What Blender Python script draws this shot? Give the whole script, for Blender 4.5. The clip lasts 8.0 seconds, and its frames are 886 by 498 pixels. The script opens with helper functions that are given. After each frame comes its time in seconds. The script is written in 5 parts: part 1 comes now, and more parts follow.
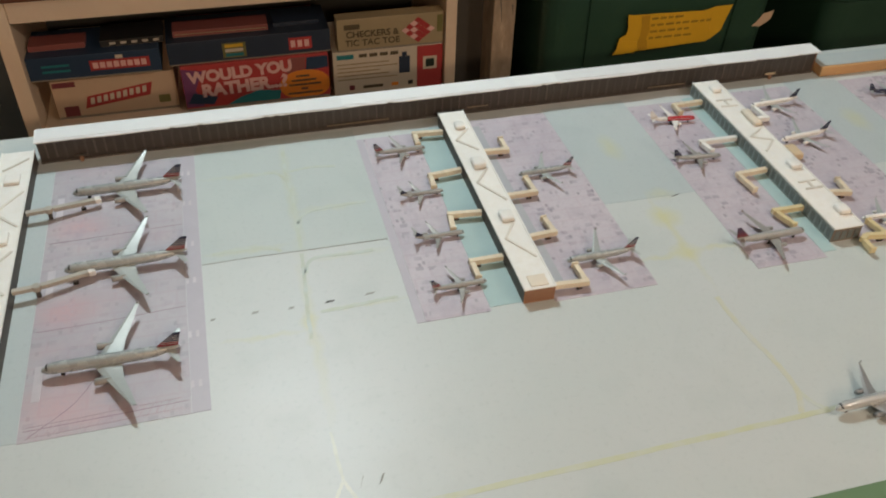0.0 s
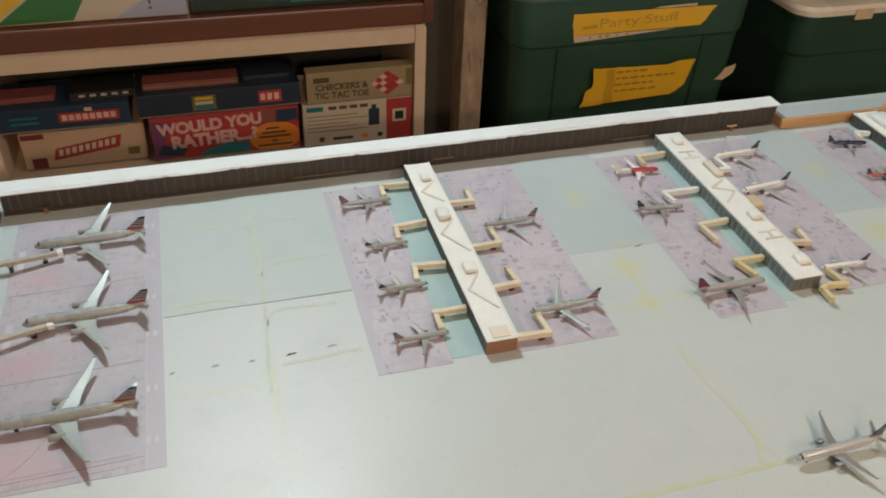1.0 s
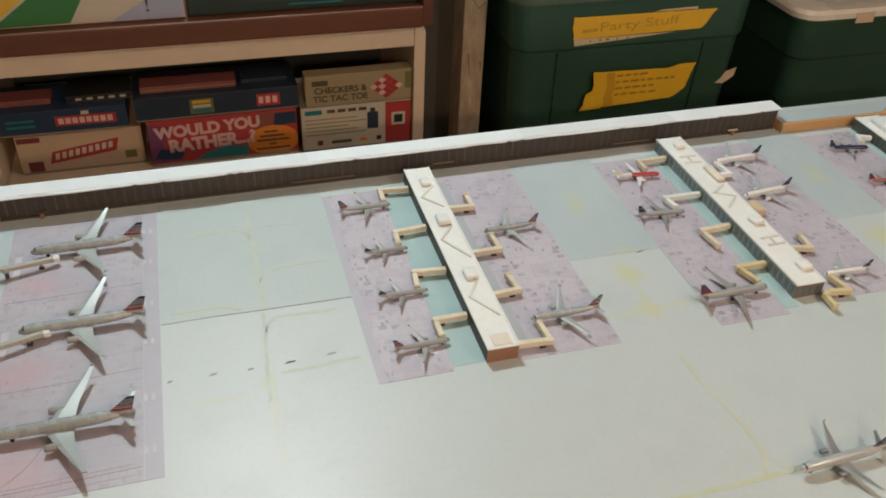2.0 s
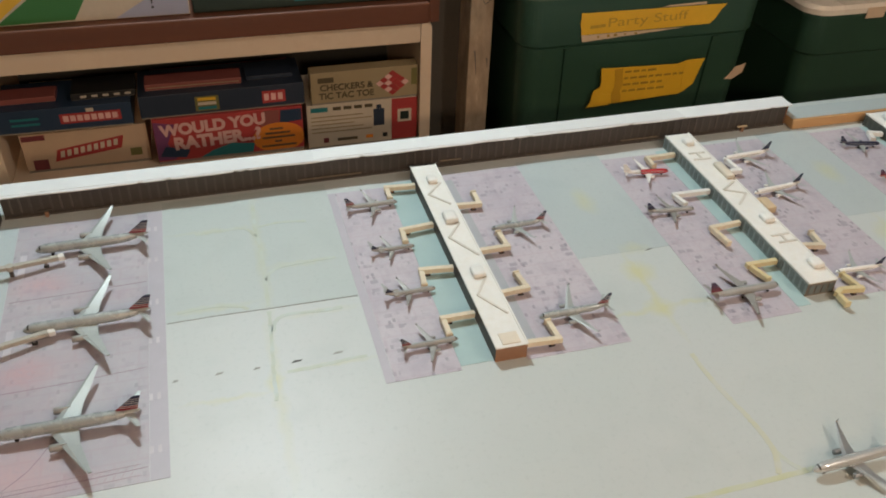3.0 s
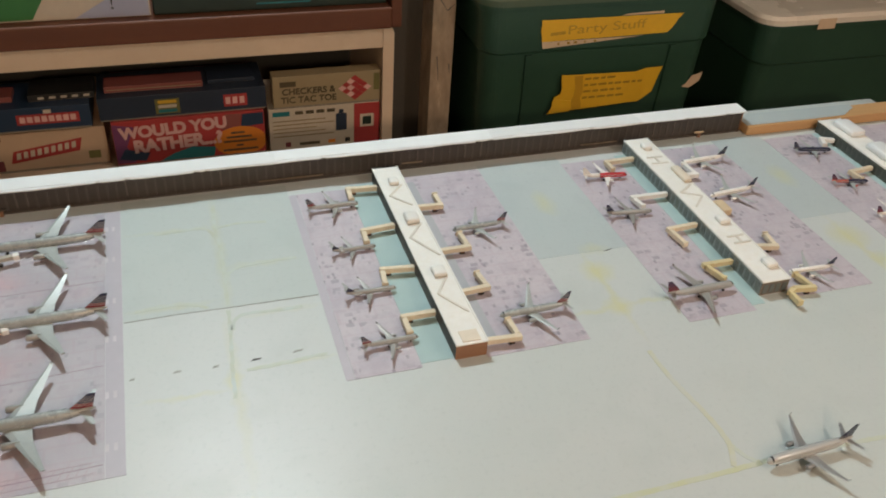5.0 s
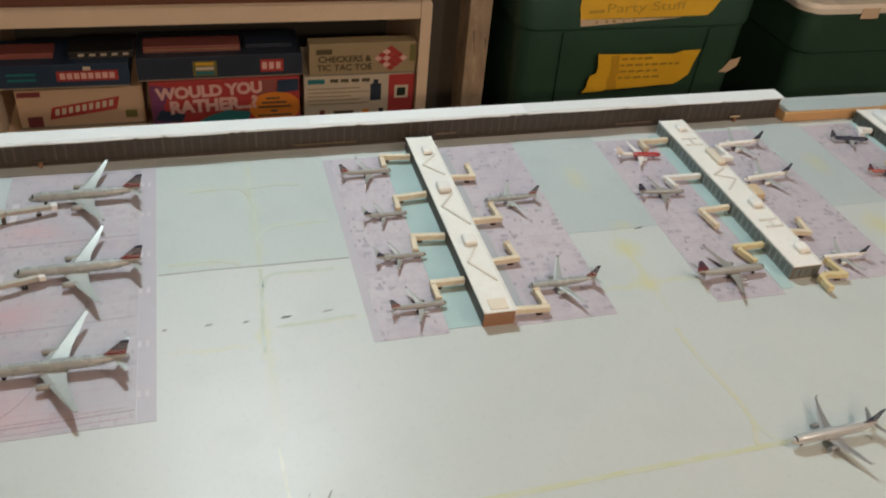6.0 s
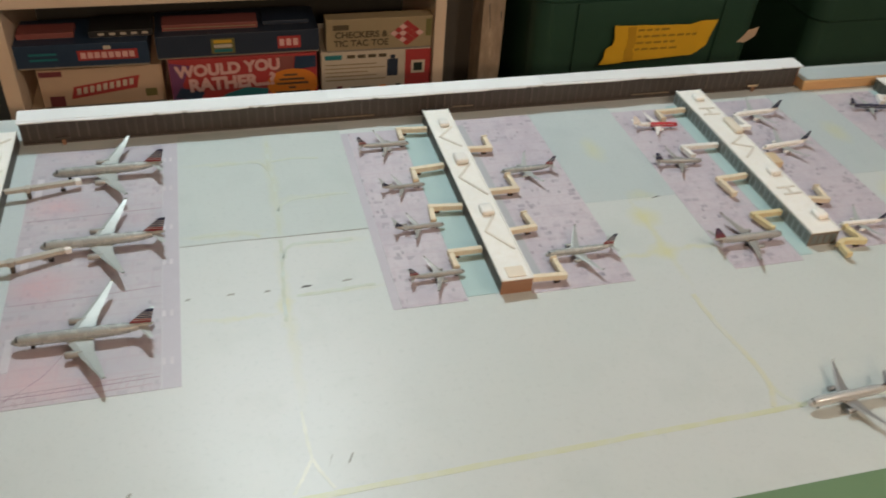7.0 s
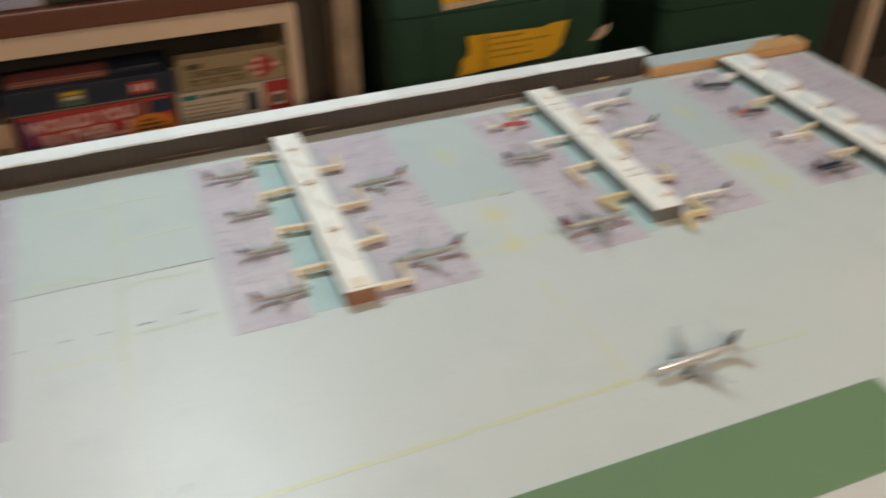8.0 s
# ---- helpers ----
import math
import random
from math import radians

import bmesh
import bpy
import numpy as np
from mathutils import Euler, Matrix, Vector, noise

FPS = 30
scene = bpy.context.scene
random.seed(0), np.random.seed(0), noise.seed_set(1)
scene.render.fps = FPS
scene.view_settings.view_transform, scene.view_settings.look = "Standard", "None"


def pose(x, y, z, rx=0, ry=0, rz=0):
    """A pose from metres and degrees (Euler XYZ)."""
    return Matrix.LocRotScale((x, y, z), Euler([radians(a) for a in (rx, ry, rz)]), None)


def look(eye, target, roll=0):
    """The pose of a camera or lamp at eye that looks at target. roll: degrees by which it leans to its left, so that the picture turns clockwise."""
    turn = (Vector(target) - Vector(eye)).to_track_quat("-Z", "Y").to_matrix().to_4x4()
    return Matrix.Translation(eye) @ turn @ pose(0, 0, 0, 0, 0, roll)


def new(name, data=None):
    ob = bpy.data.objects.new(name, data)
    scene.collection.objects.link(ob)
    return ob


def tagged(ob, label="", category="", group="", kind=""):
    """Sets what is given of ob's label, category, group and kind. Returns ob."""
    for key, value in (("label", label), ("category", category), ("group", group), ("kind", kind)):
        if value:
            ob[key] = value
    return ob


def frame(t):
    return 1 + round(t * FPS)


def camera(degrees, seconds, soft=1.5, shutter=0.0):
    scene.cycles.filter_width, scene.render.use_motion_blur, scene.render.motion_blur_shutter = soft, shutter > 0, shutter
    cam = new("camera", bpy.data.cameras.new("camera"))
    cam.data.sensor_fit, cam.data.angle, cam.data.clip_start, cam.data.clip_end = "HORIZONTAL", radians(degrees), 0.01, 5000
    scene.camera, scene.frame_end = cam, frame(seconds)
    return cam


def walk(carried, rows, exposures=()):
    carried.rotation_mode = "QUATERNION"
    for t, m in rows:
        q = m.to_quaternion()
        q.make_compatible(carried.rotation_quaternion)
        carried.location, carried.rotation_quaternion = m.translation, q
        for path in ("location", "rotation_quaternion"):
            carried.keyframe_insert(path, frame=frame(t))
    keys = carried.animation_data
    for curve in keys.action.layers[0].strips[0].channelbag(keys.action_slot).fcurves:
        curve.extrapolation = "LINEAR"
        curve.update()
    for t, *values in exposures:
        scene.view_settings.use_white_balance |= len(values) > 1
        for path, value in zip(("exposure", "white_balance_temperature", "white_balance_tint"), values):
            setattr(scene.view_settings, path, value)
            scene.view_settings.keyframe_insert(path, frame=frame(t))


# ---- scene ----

# ---------- camera and walk ----------
cam = camera(54.9, 8.0, soft=1.8, shutter=1.0)
ROWS = [
    (0.0, (-0.3530, -0.8144, 1.5808), (-0.0164, 0.3668, 0.5555), 1.89),
    (0.3, (-0.3450, -0.8183, 1.5891), (-0.0060, 0.3670, 0.5693), 2.01),
    (0.5, (-0.3388, -0.8201, 1.5913), (0.0062, 0.3684, 0.5772), 1.87),
    (0.6, (-0.3353, -0.8206, 1.5908), (0.0084, 0.3777, 0.5879), 1.30),
    (0.7, (-0.3320, -0.8209, 1.5896), (0.0205, 0.3998, 0.6172), 1.79),
    (0.8, (-0.3292, -0.8210, 1.5883), (0.0405, 0.4043, 0.6282), 2.18),
    (0.9, (-0.3272, -0.8211, 1.5871), (0.0504, 0.4056, 0.6318), 2.46),
    (1.0, (-0.3264, -0.8211, 1.5866), (0.0561, 0.4061, 0.6338), 2.51),
    (1.2, (-0.3266, -0.8198, 1.5872), (0.0616, 0.4057, 0.6346), 2.67),
    (1.5, (-0.3272, -0.8149, 1.5882), (0.0613, 0.4101, 0.6352), 2.69),
    (1.7, (-0.3273, -0.8110, 1.5882), (0.0633, 0.4150, 0.6373), 2.77),
    (2.8, (-0.3276, -0.7951, 1.5836), (0.0492, 0.4266, 0.6216), 2.39),
    (3.0, (-0.3276, -0.7945, 1.5811), (0.0504, 0.4306, 0.6239), 2.39),
    (3.2, (-0.3264, -0.7945, 1.5775), (0.0547, 0.4325, 0.6240), 2.48),
    (3.5, (-0.3243, -0.7948, 1.5738), (0.0629, 0.4328, 0.6234), 2.68),
    (3.8, (-0.3244, -0.7971, 1.5741), (0.0710, 0.4300, 0.6265), 2.94),
    (4.0, (-0.3245, -0.7996, 1.5743), (0.0779, 0.4271, 0.6290), 3.13),
    (4.2, (-0.3228, -0.8020, 1.5742), (0.0988, 0.4219, 0.6338), 3.89),
    (4.5, (-0.3196, -0.8058, 1.5729), (0.1202, 0.4157, 0.6379), 4.03),
    (4.7, (-0.3208, -0.8089, 1.5706), (0.1257, 0.4130, 0.6391), 3.98),
    (5.8, (-0.3440, -0.8272, 1.5500), (0.0734, 0.3951, 0.6057), 5.47),
    (6.0, (-0.3452, -0.8293, 1.5477), (0.0587, 0.3875, 0.5905), 5.75),
    (6.2, (-0.3449, -0.8309, 1.5466), (0.0565, 0.3835, 0.5852), 5.74),
    (6.5, (-0.3443, -0.8363, 1.5463), (0.0450, 0.3669, 0.5661), 5.47),
    (6.7, (-0.3454, -0.8435, 1.5459), (0.0360, 0.3566, 0.5588), 5.25),
    (7.0, (-0.3475, -0.8507, 1.5403), (0.0179, 0.3553, 0.5543), 4.25),
    (7.2, (-0.3381, -0.8413, 1.5255), (0.0142, 0.3731, 0.5451), 3.34),
    (7.3, (-0.3297, -0.8333, 1.5160), (0.0273, 0.3815, 0.5379), 3.22),
    (7.5, (-0.3161, -0.8239, 1.5055), (0.0401, 0.3885, 0.5240), 2.79),
    (7.6, (-0.3132, -0.8272, 1.5082), (0.0494, 0.3787, 0.5211), 2.40),
    (7.7, (-0.3057, -0.8401, 1.5131), (0.0721, 0.3550, 0.5187), 2.19),
    (7.8, (-0.2837, -0.8673, 1.5157), (0.1439, 0.3346, 0.5500), 1.20),
    (7.9, (-0.2440, -0.9020, 1.5140), (0.2010, 0.3230, 0.5655), -0.60),
    (8.0, (-0.2083, -0.9104, 1.5057), (0.2626, 0.3057, 0.5787), -0.27),
]
walk(cam, [(t, look(eye, target, roll)) for t, eye, target, roll in ROWS], exposures=[(0.0, -0.07), (0.5, -0.06), (1.0, 0.0), (8.0, 0.0)])

# ---------- world and lamps ----------
world = bpy.data.worlds.new("world")
scene.world = world
world.use_nodes = True
world.node_tree.nodes["Background"].inputs["Color"].default_value = (1.0, 0.85, 0.7, 1)
world.node_tree.nodes["Background"].inputs["Strength"].default_value = 0.02


def lamp(name, place, watts, colour, radius):
    data = bpy.data.lights.new(name, "POINT")
    data.energy, data.color, data.shadow_soft_size = watts, colour, radius
    ob = new(name, data)
    ob.location = place
    return ob


KEY = (-0.27, 1.46, 3.0)
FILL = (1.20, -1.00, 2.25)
# FAR: added lamp without a known source, brightens shelf and tote fronts
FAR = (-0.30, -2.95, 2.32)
lamp("bulb_light", KEY, 139, (0.80, 0.95, 1.0), 0.035)
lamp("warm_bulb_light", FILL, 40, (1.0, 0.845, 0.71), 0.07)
lamp("added_far_light", FAR, 97, (1.0, 0.715, 0.50), 0.12)

T = 0.75      # table top height


# ---------- materials ----------
def nodes_of(name):
    m = bpy.data.materials.new(name)
    m.use_nodes = True
    return m, m.node_tree.nodes, m.node_tree.links, m.node_tree.nodes["Principled BSDF"]


def mixer(nodes, links, fac, a, b, blend="MIX"):
    n = nodes.new("ShaderNodeMix")
    n.data_type, n.blend_type = "RGBA", blend
    for socket, value in ((n.inputs["Factor"], fac), (n.inputs[6], a), (n.inputs[7], b)):
        if isinstance(value, (int, float)):
            socket.default_value = value
        elif isinstance(value, tuple):
            socket.default_value = (*value, 1) if len(value) == 3 else value
        else:
            links.new(value, socket)
    return n.outputs[2]


def ramp(nodes, links, fac, lo, hi):
    n = nodes.new("ShaderNodeMapRange")
    n.inputs["From Min"].default_value, n.inputs["From Max"].default_value = lo, hi
    links.new(fac, n.inputs["Value"])
    return n.outputs["Result"]


def tex(nodes, links, kind, scale, stretch=(1, 1, 1), **inputs):
    co = nodes.new("ShaderNodeTexCoord")
    mp = nodes.new("ShaderNodeMapping")
    mp.inputs["Scale"].default_value = stretch
    links.new(co.outputs["Object"], mp.inputs["Vector"])
    n = nodes.new(kind)
    links.new(mp.outputs["Vector"], n.inputs["Vector"])
    n.inputs["Scale"].default_value = scale
    for key, value in inputs.items():
        n.inputs[key].default_value = value
    return n


def mat(name, colour, rough=0.6, metal=0.0, vary=0.25, coarse=8.0, fine=90.0, bump=0.1, stretch=(1, 1, 1), dirt=None, spec=0.5):
    """A surface with coarse blotches, fine grain, slight relief and per-object change of shade."""
    m, nodes, links, p = nodes_of(name)
    dark = tuple(c * (1 - vary) for c in colour)
    big = tex(nodes, links, "ShaderNodeTexNoise", coarse, stretch, Detail=4.0, Roughness=0.6)
    small = tex(nodes, links, "ShaderNodeTexNoise", fine, stretch, Detail=5.0, Roughness=0.65)
    col = mixer(nodes, links, ramp(nodes, links, big.outputs["Fac"], 0.3, 0.7), dark, colour)
    col = mixer(nodes, links, ramp(nodes, links, small.outputs["Fac"], 0.35, 0.75), col, dirt or tuple(c * (1 - vary * 0.7) for c in colour))
    info = nodes.new("ShaderNodeObjectInfo")
    hsv = nodes.new("ShaderNodeHueSaturation")
    links.new(col, hsv.inputs["Color"])
    mr = nodes.new("ShaderNodeMapRange")
    mr.inputs["To Min"].default_value, mr.inputs["To Max"].default_value = 0.92, 1.06
    links.new(info.outputs["Random"], mr.inputs["Value"])
    links.new(mr.outputs["Result"], hsv.inputs["Value"])
    links.new(hsv.outputs["Color"], p.inputs["Base Color"])
    mr2 = nodes.new("ShaderNodeMapRange")
    mr2.inputs["To Min"].default_value, mr2.inputs["To Max"].default_value = max(rough - 0.1, 0.02), min(rough + 0.12, 1)
    links.new(big.outputs["Fac"], mr2.inputs["Value"])
    links.new(mr2.outputs["Result"], p.inputs["Roughness"])
    p.inputs["Metallic"].default_value = metal
    p.inputs["Specular IOR Level"].default_value = spec
    b = nodes.new("ShaderNodeBump")
    b.inputs["Strength"].default_value, b.inputs["Distance"].default_value = bump, 0.001
    links.new(small.outputs["Fac"], b.inputs["Height"])
    links.new(b.outputs["Normal"], p.inputs["Normal"])
    return m


def stains(nodes, links, col, colour, spots):
    """Soft, uneven stains: each a centre, two radii and a strength, in metres on the table."""
    co = nodes.new("ShaderNodeTexCoord")
    n = nodes.new("ShaderNodeTexNoise")
    n.inputs["Scale"].default_value, n.inputs["Detail"].default_value = 42.0, 4.0
    links.new(co.outputs["Object"], n.inputs["Vector"])
    shift = nodes.new("ShaderNodeVectorMath")
    shift.operation = "MULTIPLY_ADD"
    shift.inputs[1].default_value = (0.022, 0.022, 0)
    links.new(n.outputs["Color"], shift.inputs[0])
    links.new(co.outputs["Object"], shift.inputs[2])
    for cx, cy, rx, ry, strength in spots:
        mp = nodes.new("ShaderNodeMapping")
        mp.inputs["Location"].default_value = (-(cx + 0.011) / rx, -(cy + 0.011) / ry, 0)
        mp.inputs["Scale"].default_value = (1 / rx, 1 / ry, 0)
        links.new(shift.outputs[0], mp.inputs["Vector"])
        far = nodes.new("ShaderNodeVectorMath")
        far.operation = "LENGTH"
        links.new(mp.outputs["Vector"], far.inputs[0])
        mr = nodes.new("ShaderNodeMapRange")
        for key, value in (("From Min", 1.0), ("From Max", 0.15), ("To Min", 0.0), ("To Max", strength)):
            mr.inputs[key].default_value = value
        links.new(far.outputs["Value"], mr.inputs["Value"])
        col = mixer(nodes, links, mr.outputs["Result"], col, colour)
    return col


YELLOW = (0.60, 0.59, 0.27)
SPOTS = ((-0.288, 0.33, 0.012, 0.20, 0.2), (-0.296, 0.02, 0.012, 0.20, 0.22), (-0.36, 0.402, 0.085, 0.008, 0.2), (-0.37, 0.205, 0.075, 0.010, 0.25), (-0.22, 0.164, 0.07, 0.008, 0.2),
         (-0.23, 0.285, 0.07, 0.009, 0.2), (-0.22, 0.050, 0.075, 0.007, 0.32), (-0.36, 0.018, 0.07, 0.006, 0.28), (-0.297, 0.035, 0.016, 0.020, 0.35),
         (0.288, 0.140, 0.034, 0.034, 0.55), (0.284, 0.350, 0.022, 0.050, 0.36), (0.282, 0.052, 0.030, 0.024, 0.50), (0.285, 0.09, 0.009, 0.13, 0.35), (0.24, 0.050, 0.05, 0.007, 0.35), (0.335, 0.054, 0.04, 0.007, 0.35), (0.31, 0.20, 0.03, 0.02, 0.3),
         (0.785, 0.34, 0.026, 0.05, 0.36), (0.775, 0.135, 0.045, 0.045, 0.50), (0.79, 0.06, 0.03, 0.025, 0.45), (0.775, 0.08, 0.010, 0.14, 0.35))
REDS = ((-0.615, -0.045, 0.065, 0.060, 0.34), (-0.622, 0.125, 0.055, 0.045, 0.34), (-0.615, 0.320, 0.055, 0.035, 0.32), (-0.56, -0.07, 0.06, 0.022, 0.22))


def apron_mat(name, tint_a, tint_b, red=0.0, blocks=0.5):
    """Printed paper: faded lavender ground, grey blocks, thin lines, reddish patches."""
    m, nodes, links, p = nodes_of(name)
    big = tex(nodes, links, "ShaderNodeTexNoise", 9.0, Detail=5.0)
    col = mixer(nodes, links, ramp(nodes, links, big.outputs["Fac"], 0.35, 0.65), tint_a, tint_b)
    # small grey printed shapes, gathered in clusters, some with a darker core
    crowd = ramp(nodes, links, tex(nodes, links, "ShaderNodeTexNoise", 16.0, Detail=2.0).outputs["Fac"], 0.40, 0.56)
    for scale, stretch, keep, size, tone, share in ((62.0, (0.8, 1.15, 1), 0.60, 0.30, (0.30, 0.27, 0.33), 1.0), (95.0, (1.2, 0.7, 1), 0.68, 0.26, (0.20, 0.19, 0.23), 0.9), (30.0, (1.0, 1.2, 1), 0.78, 0.34, (0.44, 0.42, 0.48), 0.8)):
        vor = tex(nodes, links, "ShaderNodeTexVoronoi", scale, stretch)
        vor.distance = "CHEBYCHEV"
        cell = nodes.new("ShaderNodeSeparateColor")
        links.new(vor.outputs["Color"], cell.inputs["Color"])
        fac = crowd
        for source, kind, limit in ((cell.outputs[0], "GREATER_THAN", keep), (vor.outputs["Distance"], "LESS_THAN", size)):
            test = nodes.new("ShaderNodeMath")
            test.operation = kind
            test.inputs[1].default_value = limit
            links.new(source, test.inputs[0])
            both = nodes.new("ShaderNodeMath")
            both.operation = "MULTIPLY"
            links.new(fac, both.inputs[0])
            links.new(test.outputs[0], both.inputs[1])
            fac = both.outputs[0]
        soft = nodes.new("ShaderNodeMath")
        soft.operation = "MULTIPLY"
        soft.inputs[1].default_value = blocks * share
        links.new(fac, soft.inputs[0])
        col = mixer(nodes, links, soft.outputs[0], col, tone)
    lines = tex(nodes, links, "ShaderNodeTexBrick", 9.0, (1, 1, 1))
    lines.inputs["Mortar Size"].default_value = 0.018
    lines.inputs["Color1"].default_value = lines.inputs["Color2"].default_value = (0, 0, 0, 1)
    lines.inputs["Mortar"].default_value = (1, 1, 1, 1)
    faint = nodes.new("ShaderNodeMath")
    faint.operation = "MULTIPLY"
    faint.inputs[1].default_value = 0.14
    links.new(lines.outputs["Fac"], faint.inputs[0])
    col = mixer(nodes, links, faint.outputs[0], col, (0.42, 0.27, 0.34))
    blot = tex(nodes, links, "ShaderNodeTexNoise", 14.0, (0.6, 1.3, 1), Detail=2.0)
    if red:
        fac = nodes.new("ShaderNodeMath")
        fac.operation = "MULTIPLY"
        fac.inputs[1].default_value = red
        links.new(ramp(nodes, links, blot.outputs["Fac"], 0.52, 0.7), fac.inputs[0])
        col = mixer(nodes, links, fac.outputs[0], col, (0.66, 0.32, 0.33))
    if red:
        col = stains(nodes, links, col, (0.66, 0.30, 0.32), REDS)
    mott = tex(nodes, links, "ShaderNodeTexNoise", 38.0, (1, 0.7, 1), Detail=6.0)
    col = mixer(nodes, links, ramp(nodes, links, mott.outputs["Fac"], 0.50, 0.95), col, (0.40, 0.35, 0.42))
    fine = tex(nodes, links, "ShaderNodeTexNoise", 170.0, Detail=3.0)
    col = mixer(nodes, links, ramp(nodes, links, fine.outputs["Fac"], 0.5, 0.95), col, (0.44, 0.39, 0.45))
    links.new(col, p.inputs["Base Color"])
    p.inputs["Roughness"].default_value = 0.42
    return m


def board_mat(name, a=(0.545, 0.595, 0.582), b=(0.586, 0.61, 0.603)):
    """Painted and sealed board: mint white, greyer blotches, faint yellow overspray."""
    m, nodes, links, p = nodes_of(name)
    big = tex(nodes, links, "ShaderNodeTexNoise", 2.2, Detail=3.0)
    mid = tex(nodes, links, "ShaderNodeTexNoise", 11.0, Detail=5.0)
    fine = tex(nodes, links, "ShaderNodeTexNoise", 140.0, Detail=4.0)
    col = mixer(nodes, links, ramp(nodes, links, big.outputs["Fac"], 0.35, 0.65), a, b)
    col = mixer(nodes, links, ramp(nodes, links, mid.outputs["Fac"], 0.55, 0.85), col, tuple(c * 0.94 for c in a))
    col = mixer(nodes, links, ramp(nodes, links, fine.outputs["Fac"], 0.55, 0.95), col, tuple(c * 0.90 for c in a))
    col = stains(nodes, links, col, YELLOW, SPOTS)
    links.new(col, p.inputs["Base Color"])
    mr = nodes.new("ShaderNodeMapRange")
    mr.inputs["To Min"].default_value, mr.inputs["To Max"].default_value = 0.34, 0.48
    links.new(mid.outputs["Fac"], mr.inputs["Value"])
    links.new(mr.outputs["Result"], p.inputs["Roughness"])
    b = nodes.new("ShaderNodeBump")
    b.inputs["Strength"].default_value, b.inputs["Distance"].default_value = 0.06, 0.0006
    links.new(mid.outputs["Fac"], b.inputs["Height"])
    links.new(b.outputs["Normal"], p.inputs["Normal"])
    return m


def worn_mat(name, paint, under, cut=0.5):
    """Worn paint that lets the board show through in patches."""
    m, nodes, links, p = nodes_of(name)
    n = tex(nodes, links, "ShaderNodeTexNoise", 45.0, Detail=5.0)
    links.new(mixer(nodes, links, ramp(nodes, links, n.outputs["Fac"], cut - 0.14, cut + 0.2), paint, under), p.inputs["Base Color"])
    p.inputs["Roughness"].default_value = 0.4
    return m


def stripe_mat(name, bands):
    """Fin livery: bands of colour up the fin, each with its share of the height."""
    m, nodes, links, p = nodes_of(name)
    co = nodes.new("ShaderNodeTexCoord")
    mix = nodes.new("ShaderNodeVectorMath")
    mix.operation = "DOT_PRODUCT"
    mix.inputs[1].default_value = (-0.16, 0, 0.92)
    links.new(co.outputs["Generated"], mix.inputs[0])
    lift = nodes.new("ShaderNodeMath")
    lift.inputs[1].default_value = 0.12
    links.new(mix.outputs["Value"], lift.inputs[0])
    cr = nodes.new("ShaderNodeValToRGB")
    cr.color_ramp.interpolation = "CONSTANT"
    while len(cr.color_ramp.elements) < len(bands):
        cr.color_ramp.elements.new(0.5)
    total, at = sum(w for _, w in bands), 0.0
    for e, (c, w) in zip(cr.color_ramp.elements, bands):
        e.position, e.color = at / total, (*c, 1)
        at += w
    links.new(lift.outputs[0], cr.inputs["Fac"])
    links.new(cr.outputs["Color"], p.inputs["Base Color"])
    p.inputs["Roughness"].default_value = 0.25
    return m


M_board = board_mat("sealed_board")
M_blue = mat("pale_blue_paper", (0.455, 0.62, 0.62), 0.45, vary=0.12, coarse=10, bump=0.03)
M_greyblue = board_mat("grey_blue_sheet", (0.456, 0.525, 0.535), (0.502, 0.558, 0.558))
M_green = mat("green_felt_paper", (0.153, 0.256, 0.135), 0.75, vary=0.12, coarse=5, fine=300, bump=0.2)
M_runway = mat("white_runway_sheet", (0.632, 0.632, 0.595), 0.4, vary=0.08, bump=0.03)
M_apron = apron_mat("apron_print", (0.507, 0.465, 0.521), (0.567, 0.521, 0.563), blocks=0.66)
M_apron_red = apron_mat("apron_print_red", (0.425, 0.405, 0.447), (0.50, 0.475, 0.508), red=0.10, blocks=0.34)
M_yellow = worn_mat("worn_yellow_line", (0.577, 0.591, 0.446), (0.577, 0.606, 0.567), 0.48)
M_yellow_faint = worn_mat("faint_yellow_line", (0.558, 0.595, 0.465), (0.553, 0.605, 0.567), 0.42)
M_olive = worn_mat("faint_olive_line", (0.498, 0.539, 0.442), (0.521, 0.586, 0.553), 0.47)
M_yellow_strong = worn_mat("yellow_line", (0.558, 0.586, 0.391), (0.572, 0.605, 0.521), 0.48)
M_printline = mat("faded_maroon_print", (0.40, 0.28, 0.34), 0.5, vary=0.3, coarse=60)
M_hatch = mat("faint_maroon_print", (0.50, 0.385, 0.43), 0.5, vary=0.2, coarse=60)
M_greystrip = mat("grey_blue_strip", (0.455, 0.465, 0.495), 0.45, vary=0.12, coarse=22, bump=0.02)
M_margin = mat("pale_lavender_margin", (0.502, 0.474, 0.530), 0.42, vary=0.08, coarse=30, bump=0.02)
M_whiteline = worn_mat("white_line", (0.670, 0.684, 0.614), (0.586, 0.614, 0.558), 0.48)
M_tick = mat("faded_white_print", (0.614, 0.577, 0.614), 0.45, vary=0.15, coarse=60)
M_faintmark = mat("faint_grey_mark", (0.39, 0.40, 0.37), 0.6, vary=0.3, coarse=60)
M_mint = board_mat("pale_mint_sheet", (0.480, 0.545, 0.531), (0.518, 0.566, 0.553))
M_mark = mat("dark_mark", (0.09, 0.09, 0.08), 0.6)
M_roof = mat("white_card", (0.90, 0.89, 0.855), 0.5, vary=0.07, coarse=25, bump=0.1, dirt=(0.84, 0.815, 0.755))
